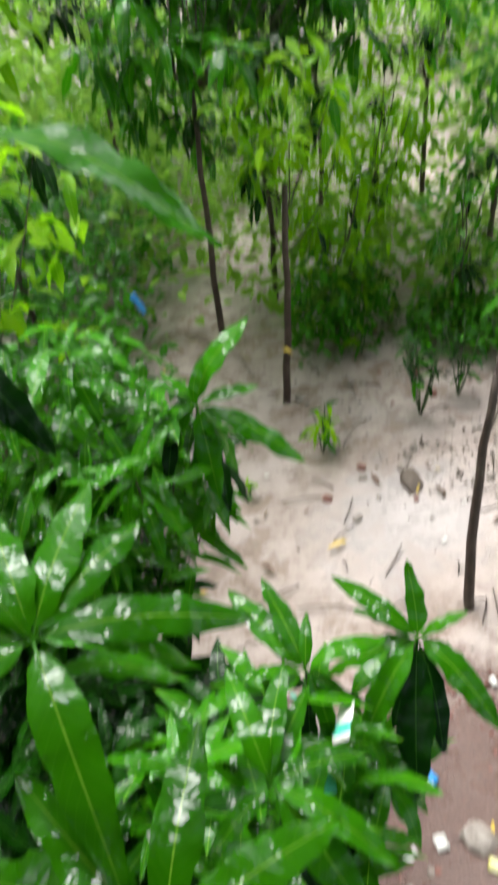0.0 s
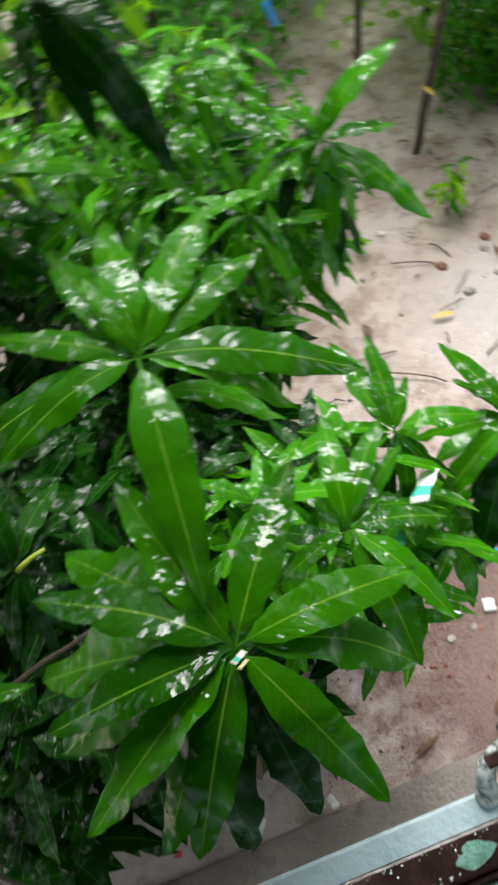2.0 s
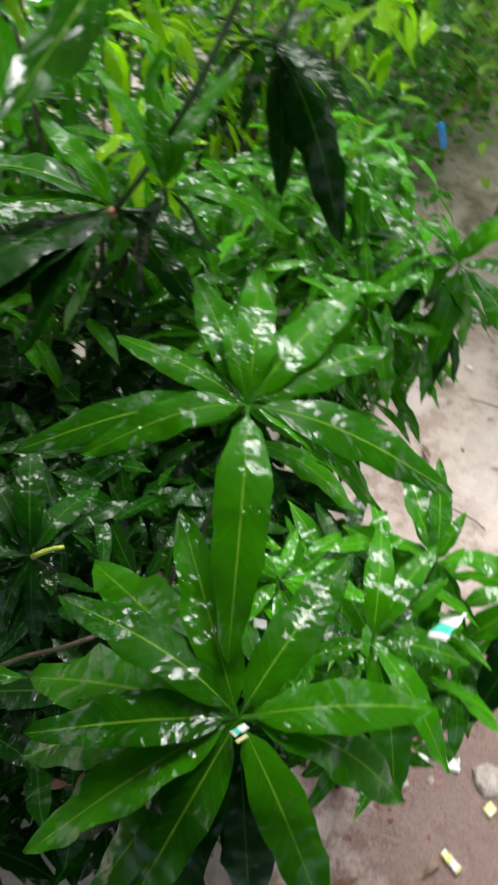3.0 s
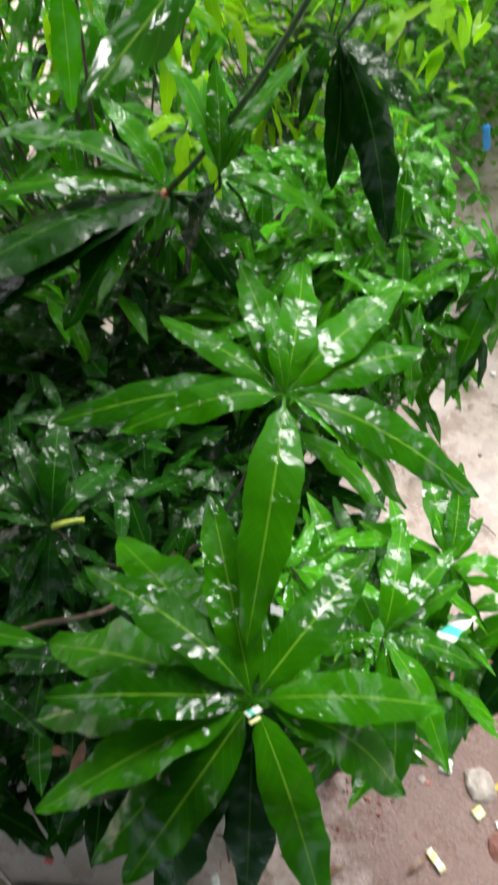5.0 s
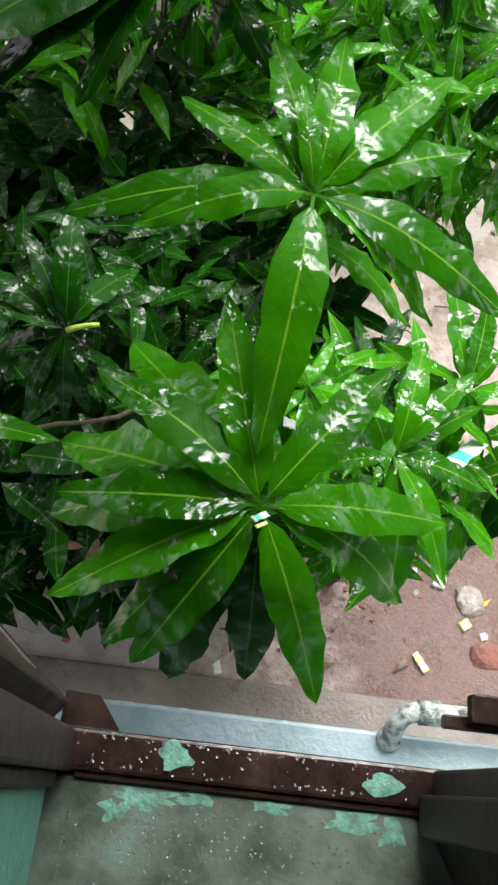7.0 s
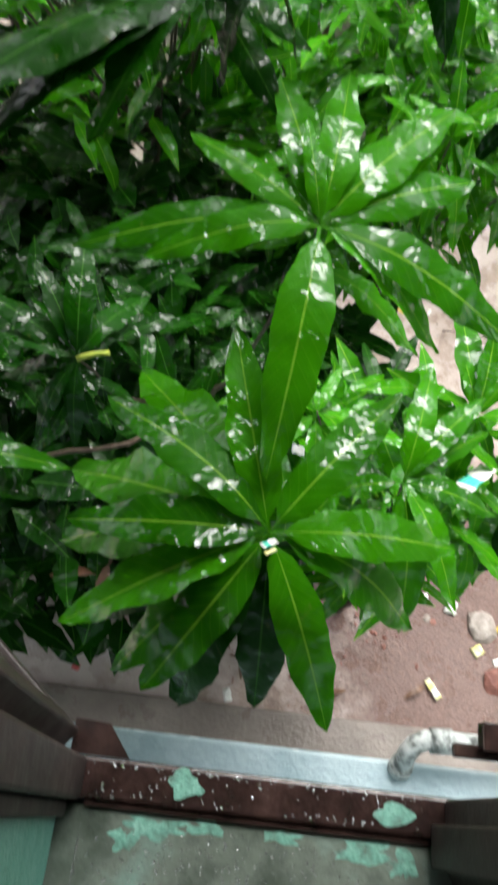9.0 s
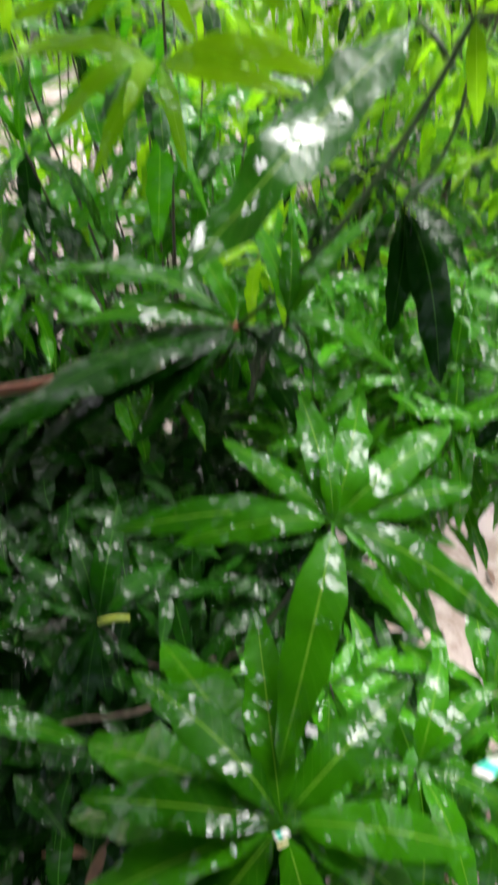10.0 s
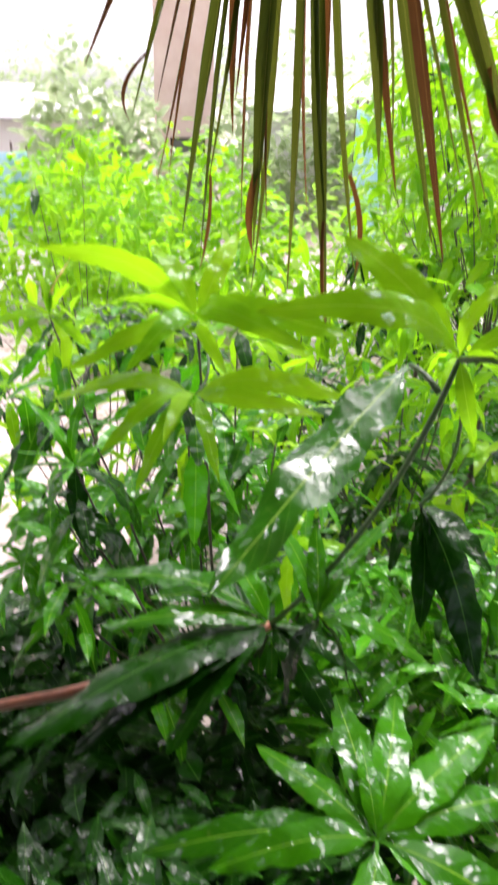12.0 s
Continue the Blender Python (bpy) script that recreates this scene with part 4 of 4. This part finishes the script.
limb("rachis", spine, 0.014, 0.007, TWIG_GREEN, palm)


def leaflet(base, tip, width, material, seed):
    """One folded ribbon from the rachis, narrowing to its tip."""
    rng = random.Random(seed)
    base, tip = Vector(base), Vector(tip)
    pts = bend(base, tip, (rng.uniform(-0.02, 0.02), rng.uniform(-0.02, 0.02), 0.0), 10)
    d0 = (tip - base).normalized()
    side = d0.cross(Vector((rng.uniform(-0.5, 0.5), 1, 0))).normalized()
    verts, uvs, faces = [], [], []
    for i, p in enumerate(pts):
        t = i / 10
        w = width * (0.5 + 0.9 * t) * (1 - t ** 4) + 0.0012 if t < 0.6 else width * 1.04 * (1 - ((t - 0.6) / 0.4) ** 1.3) * 0.9 + 0.0012
        s = Matrix.Rotation(rng.uniform(-0.06, 0.06) + t * 0.5, 3, d0) @ side
        f = d0.cross(s)
        for a in (-1, -0.5, 0, 0.5, 1):
            verts.append(p + s * (a * w) + f * (abs(a) * w * 0.55))
            uvs.append((0.5 + a / 2, t))
    for i in range(10):
        for j in range(4):
            k = i * 5 + j
            faces.append((k, k + 1, k + 6, k + 5))
    return adopt(new("leaflet", data_mesh("leaflet", verts, faces, material, uvs)), palm)


def dry_tip(base, tip, seed):
    a, b = Vector(base), Vector(tip)
    leaflet(a.lerp(b, 0.8), b + (b - a) * 0.02, 0.007, PALM_DRY, seed)


PALM_ENDS = [
    # place along the spine, tip, dry
    (0.95, (-1.05, 0.90, 3.32), 1), (0.90, (-1.00, 0.95, 3.25), 0), (0.86, (-0.97, 0.97, 3.14), 1), (0.84, (-0.95, 0.98, 3.16), 1), (0.80, (-0.93, 0.99, 3.07), 0),
    (0.76, (-0.90, 1.00, 3.02), 0), (0.74, (-0.87, 1.05, 3.23), 1), (0.72, (-0.85, 1.05, 3.09), 1), (0.68, (-0.82, 1.04, 2.97), 0), (0.66, (-0.83, 1.06, 3.05), 0),
    (0.62, (-0.77, 1.08, 2.98), 0), (0.58, (-0.70, 1.10, 2.93), 0), (0.55, (-0.755, 1.11, 3.10), 1), (0.52, (-0.675, 1.14, 3.02), 0), (0.46, (-0.66, 1.17, 3.19), 0),
    (0.43, (-0.63, 1.18, 3.15), 1), (0.40, (-0.56, 1.19, 3.07), 0), (0.38, (-0.54, 1.20, 3.04), 1), (0.32, (-0.49, 1.225, 3.09), 0), (0.29, (-0.47, 1.24, 3.22), 0), (0.25, (-0.43, 1.27, 3.14), 0), (0.2, (-0.38, 1.3, 3.2), 0),
]
for i, (t, tip, dry) in enumerate(PALM_ENDS):
    k = t * 8
    p = spine[int(k)].lerp(spine[min(8, int(k) + 1)], k - int(k))
    leaflet(p, tip, (0.0085 if dry else 0.012) * (1 + 0.25 * math.sin(i * 2.3)), PALM_DRY if dry else PALM, 60 + i)
    if not dry and i % 2:
        dry_tip(p, tip, 90 + i)
    if i % 3 != 1:
        near = Vector(tip) + Vector((0.018 - 0.012 * (i % 4), 0.015, 0.05 + 0.04 * (i % 3)))
        leaflet(p + Vector((0.006, 0.004, 0)), near, 0.0075, PALM if i % 2 else PALM_DRY, 130 + i)

# ---- houses across the field ----
def house(at, turn, size, wall_mat, label, windows):
    w, d, h = size
    m = pose(*at, 0, 0, turn)
    ob = thing("house", at, label, "house", "houses across the field")
    part("wall", block(m, (-w / 2, -d / 2, -0.2), (w / 2, d / 2, h)), wall_mat, ob)
    bm = bmesh.new()
    for sgn in (-1, 1):
        pts = [m @ Vector(p) for p in ((-w / 2 - 0.4, 0, h + 0.9), (w / 2 + 0.4, 0, h + 0.9), (w / 2 + 0.4, sgn * (d / 2 + 0.5), h - 0.05), (-w / 2 - 0.4, sgn * (d / 2 + 0.5), h - 0.05))]
        low = [p - Vector((0, 0, 0.08)) for p in pts]
        vs = [bm.verts.new(p) for p in pts + low]
        for q in ((0, 1, 2, 3), (7, 6, 5, 4), (0, 4, 5, 1), (1, 5, 6, 2), (2, 6, 7, 3), (3, 7, 4, 0)):
            bm.faces.new([vs[k] for k in q])
    part("roof", bm, ROOF, ob)
    for x, z, ww, hh in windows:
        win = part("window", block(m, (x - ww / 2 - 0.06, -d / 2 - 0.05, z - 0.06), (x + ww / 2 + 0.06, -d / 2 - 0.004, z + hh + 0.06), 0.01), BROWN, ob)
        part("pane", block(m, (x - ww / 2, -d / 2 - 0.07, z), (x + ww / 2, -d / 2 - 0.052, z + hh)), DARKWIN, win)
    return ob


house((-22.5, 18.5, 0), 51, (6, 5, 2.6), HOUSE_WHITE, "whitewashed village house with a tin roof", ((-2.2, 0.9, 1.0, 1.3), (2.2, 0.9, 1.0, 1.3)))
house((-16.2, 20.45, 0), 37, (1.7, 4, 6.4), HOUSE_PINK, "faded pink plastered house with a doorway", ((0.1, 0.0, 0.9, 2.1),))
house((-12.3, 23.0, 0), 28, (5, 4, 3.0), HOUSE_WHITE, "pale house behind the trees", ((1.2, 1.0, 0.9, 1.2),))


def tarp_sheet(at, turn, w, h, material, label):
    rng = random.Random(3)
    m = pose(*at, 0, 0, turn)
    verts, faces = [], []
    for j in range(7):
        for i in range(13):
            x = w * (i / 12 - 0.5)
            verts.append(m @ Vector((x, 0.06 * math.sin(i * 1.3 + j * 0.4) + rng.uniform(-0.01, 0.01), h * j / 6 - 0.05 * math.sin(math.pi * i / 12) * (j == 6))))
    for j in range(6):
        for i in range(12):
            k = j * 13 + i
            faces.append((k, k + 1, k + 14, k + 13))
    ob = thing("tarpaulin_fence", at, label, "fence")
    sheet = adopt(new("sheet", data_mesh("sheet", verts, faces, material)), ob)
    sheet.modifiers.new("thickness", "SOLIDIFY").thickness = 0.01
    for i in range(4):
        p = m @ Vector((w * (i / 3 - 0.5), 0.12, 0))
        limb("post", [p - Vector((0, 0, 0.2)), p + Vector((0, 0, h + 0.2))], 0.035, 0.03, BARK, ob)


tarp_sheet((-16.65, 13.6, 0), 52, 1.1, 1.9, TARP, "light blue tarpaulin fence on bamboo posts")
tarp_sheet((-8.4, 17.5, 0), 25, 0.7, 3.1, TARP, "light blue tarpaulin screen on posts")

# ---- litter and rubble on the ground ----
lit_rng = random.Random(14)


def scrap(name, at, turn, size, material, label, category, tilt=(0, 0), band=None, crumple=0.12):
    """A creased scrap of wrapper with some thickness; band: a stripe of another colour."""
    rng = random.Random(int(1000 * (at[0] + 7 * at[1] + 50)))
    w, l = size
    m = pose(*at, tilt[0], tilt[1], turn)
    verts, faces = [], []
    for j in range(7):
        for i in range(5):
            x, y = l * (j / 6 - 0.5), w * (i / 4 - 0.5) * (1 + 0.12 * math.sin(j * 2.1))
            verts.append(m @ Vector((x, y, 0.004 + crumple * w * (rng.random() * 0.5 + 0.4 * math.sin(j * 1.1) ** 2))))
    for j in range(6):
        for i in range(4):
            k = j * 5 + i
            faces.append((k, k + 1, k + 6, k + 5))
    me = data_mesh(name, verts, faces, material)
    if band:
        me.materials.append(band)
        for p in me.polygons:
            if p.index // 4 in (1, 2):
                p.material_index = 1
    ob = tagged(new(name, me), label, category)
    ob.modifiers.new("thickness", "SOLIDIFY").thickness = 0.001
    return ob


scrap("wrapper", (0.50, 0.855, 0.02), 150, (0.028, 0.085), YELLOW_SCRAP, "yellow and white crumpled snack wrapper on wet sand", "wrapper", band=WHITE)
scrap("paper", (0.305, 1.175, 0.015), 30, (0.035, 0.06), WHITE, "small white paper scrap on the mud", "paper")
scrap("paper", (0.43, 1.20, 0.015), 100, (0.05, 0.06), WHITE, "curled white paper scrap on the mud", "paper", crumple=0.6)
scrap("wrapper", (0.60, 1.09, 0.015), 60, (0.04, 0.05), YELLOW_SCRAP, "crumpled yellow wrapper on the mud", "wrapper", crumple=0.5)
scrap("paper", (-0.46, 0.31, 0.055), 75, (0.025, 0.06), WHITE, "small white paper slip on the cement", "paper")
scrap("paper", (-0.94, 0.26, 0.055), 20, (0.04, 0.05), WHITE, "small white paper scrap", "paper", crumple=0.5)
scrap("wrapper", (-0.76, 0.2, 0.055), 10, (0.025, 0.03), RED_SCRAP, "small red wrapper on the cement", "wrapper", crumple=0.5)
scrap("wrapper", (-0.163, 0.6, 0.02), 40, (0.03, 0.04), RED_SCRAP, "small pink wrapper on wet sand", "wrapper", crumple=0.5)
scrap("paper", (0.456, 1.44, 0.02), 40, (0.05, 0.07), BLUE_SCRAP, "crumpled blue and white plastic scrap", "plastic", band=WHITE, crumple=0.6)
scrap("wrapper", (0.05, 1.11, 0.02), 80, (0.07, 0.12), LEAF_YELLOW, "orange-yellow wrapper lying on the ground", "wrapper")
scrap("paper", (-0.2, 0.41, 0.055), 130, (0.03, 0.05), WHITE, "torn white paper on the cement", "paper", crumple=0.5)
for i in range(26):
    x, y = lit_rng.uniform(-1.1, 1.2), lit_rng.uniform(0.75, 3.6)
    scrap("paper", (x, y, 0.012), lit_rng.uniform(0, 180), (lit_rng.uniform(0.012, 0.03), lit_rng.uniform(0.02, 0.045)), lit_rng.choice((WHITE, WHITE, WHITE, GREEN_SCRAP, STONE)), "tiny scrap of litter on wet ground", "litter", crumple=0.4)
scrap("wrapper", (0.085, 0.862, 1.63), 70, (0.045, 0.10), WHITE, "white and sea-green wrapper caught on the leaves", "wrapper", (-35, 10), GREEN_SCRAP)
scrap("wrapper", (0.04, 0.836, 1.44), 70, (0.05, 0.08), GREEN_SCRAP, "sea-green plastic scrap caught among leaves", "wrapper", (-30, 10))
scrap("wrapper", (-0.182, 0.262, 2.298), 60, (0.009, 0.022), WHITE, "tiny green and yellow foil wrapper in the whorl", "wrapper", (-20, 20), GREEN_SCRAP)
scrap("wrapper", (-0.176, 0.254, 2.299), 60, (0.005, 0.016), YELLOW_SCRAP, "tiny yellow foil strip in the whorl", "wrapper", (-20, 20))
scrap("paper", (-0.229, 0.458, 2.15), 20, (0.016, 0.02), WHITE, "small white scrap caught on a leaf", "paper", (-10, 20))
scrap("plastic", (-0.472, 3.49, 1.33), 20, (0.035, 0.13), BLUE_SCRAP, "bright blue plastic strip hanging in the branches", "plastic", (80, 70))
cap = bmesh.new()
bmesh.ops.create_cone(cap, cap_ends=True, segments=20, radius1=0.026, radius2=0.023, depth=0.014, matrix=pose(-0.237, 0.662, 0.03, 12, 6, 0))
bmesh.ops.bevel(cap, geom=list(cap.edges), offset=0.002, segments=2, affect="EDGES")
cap_me = bpy.data.meshes.new("bottle_cap")
cap.to_mesh(cap_me)
cap.free()
cap_me.materials.append(WHITE)
tagged(new("bottle_cap", cap_me), "round white plastic lid on wet sand", "lid")


def lump(name, at, size, material, label, category, seed):
    rng = random.Random(seed)
    bm = bmesh.new()
    bmesh.ops.create_icosphere(bm, subdivisions=2, radius=1.0)
    for v in bm.verts:
        v.co *= 1 + 0.3 * noise.noise(v.co * 1.7 + Vector((seed, 0, 0)))
        v.co = Vector([math.copysign(abs(c) ** 0.75, c) for c in v.co])
    bmesh.ops.transform(bm, matrix=pose(*at, rng.uniform(-15, 15), rng.uniform(-15, 15), rng.uniform(0, 360)) @ Matrix.Diagonal((*size, 1)), verts=bm.verts)
    me = bpy.data.meshes.new(name)
    bm.to_mesh(me)
    bm.free()
    me.materials.append(material)
    return tagged(new(name, me), label, category, "rubble in the yard")


lump("stone", (0.86, 3.2, 0.01), (0.10, 0.06, 0.03), CLOD, "dark half-buried clod of earth", "stone", 1)
lump("brick", (0.75, 1.03, 0.005), (0.09, 0.06, 0.03), BRICK, "broken red brick piece in the mud", "brick", 2)
lump("brick", (0.80, 1.16, 0.005), (0.06, 0.05, 0.03), BRICK, "broken red brick piece in the mud", "brick", 3)
lump("stone", (0.58, 1.19, 0.02), (0.07, 0.06, 0.03), STONE, "round wet stone in the mud", "stone", 4)
lump("brick", (-0.183, 0.714, 0.015), (0.035, 0.025, 0.02), BRICK, "small brick chip on wet sand", "brick", 5)
for i in range(44):
    x, y = lit_rng.uniform(0.3, 2.0), lit_rng.uniform(2.9, 4.9)
    s = lit_rng.uniform(0.012, 0.035)
    lump("stone", (x, y, s * 0.4), (s, s * 0.8, s * 0.6), lit_rng.choice((STONE, STONE, BRICK)), "small wet rubble piece in the sand", "stone", 10 + i)
for i in range(45):
    x, y = lit_rng.uniform(0.15, 1.3), lit_rng.uniform(0.95, 2.2)
    s = lit_rng.uniform(0.007, 0.02)
    lump("stone", (x, y, s * 0.4), (s, s * 0.8, s * 0.6), lit_rng.choice((STONE, BRICK, BRICK)), "small brick and stone chip in the mud", "stone", 90 + i)


def fallen(at, kind, length, label):
    ob = new("fallen_leaf", lit_rng.choice(LEAVES[kind]))
    ob.matrix_basis = leaf_frame(at, lit_rng.uniform(0, 360), lit_rng.uniform(-6, 4), length, lit_rng.uniform(-15, 15))
    tagged(ob, label, "leaf", "fallen leaves")


for i in range(70):
    x, y = lit_rng.uniform(-1.4, 1.9), lit_rng.uniform(0.55, 5.0)
    fallen((x, y, 0.025), lit_rng.choice(("dead", "dead", "dead", "yellow")), lit_rng.uniform(0.05, 0.13), "fallen mango leaf on wet ground")
fallen((0.27, 4.18, 0.46), "yellow", 0.12, "yellow leaf caught beside a thin trunk")
for i in range(36):
    x, y = lit_rng.uniform(-0.2, 1.6), lit_rng.uniform(2.2, 4.8)
    a, ln = lit_rng.uniform(0, 6.28), lit_rng.uniform(0.05, 0.3)
    v, f = tube(bend((x, y, 0.02), (x + ln * math.cos(a), y + ln * math.sin(a), 0.025), (0.01, 0.01, 0.004), 4, 0.005, lit_rng), [0.004] * 5, 5)
    tagged(new("stick", data_mesh("stick", v, f, BARK)), "dark fallen stick on the sand", "stick", "fallen sticks")


def gravel(rng, areas):
    """Many small angular stones half sunk in the sand, joined."""
    verts, faces = [], []
    cube = [(x, y, z) for x in (-1, 1) for y in (-1, 1) for z in (-1, 1)]
    quads = ((0, 1, 3, 2), (4, 6, 7, 5), (0, 4, 5, 1), (2, 3, 7, 6), (0, 2, 6, 4), (1, 5, 7, 3))
    for count, (x0, x1), (y0, y1), (s0, s1) in areas:
        for _ in range(count):
            s = s0 + (s1 - s0) * rng.random() ** 3
            m = pose(rng.uniform(x0, x1), rng.uniform(y0, y1), s * 0.25, rng.uniform(-40, 40), rng.uniform(-40, 40), rng.uniform(0, 360))
            k = len(verts)
            verts += [m @ Vector((c[0] * s * rng.uniform(0.5, 1.1), c[1] * s * rng.uniform(0.4, 0.9), c[2] * s * rng.uniform(0.3, 0.7))) for c in cube]
            faces += [tuple(k + i for i in q) for q in quads]
    return verts, faces


v, f = gravel(random.Random(31), [(800, (0.5, 2.3), (3.1, 5.2), (0.003, 0.016)), (160, (-0.4, 1.6), (2.2, 3.2), (0.002, 0.009)), (260, (0.7, 1.5), (2.9, 3.5), (0.002, 0.012))])
tagged(new("gravel", data_mesh("gravel", v, f, STONE, None, False)), "pale stone chips scattered over wet sand", "gravel", kind="stuff")
v, f = gravel(random.Random(32), [(1300, (0.1, 1.3), (0.9, 1.9), (0.003, 0.014)), (500, (-1.0, 0.5), (0.45, 1.1), (0.002, 0.008))])
tagged(new("brick_chips", data_mesh("brick_chips", v, f, BRICK, None, False)), "red brick chips trodden into the mud", "rubble", kind="stuff")
v, f = gravel(random.Random(33), [(300, (-0.5, 2.2), (2.2, 5.0), (0.003, 0.012)), (90, (0.55, 1.3), (3.0, 3.6), (0.003, 0.014)), (260, (-0.6, 1.2), (0.5, 2.0), (0.002, 0.010))])
tagged(new("dark_crumbs", data_mesh("dark_crumbs", v, f, CLOD, None, False)), "dark crumbs of earth and bark on wet sand", "debris", kind="stuff")
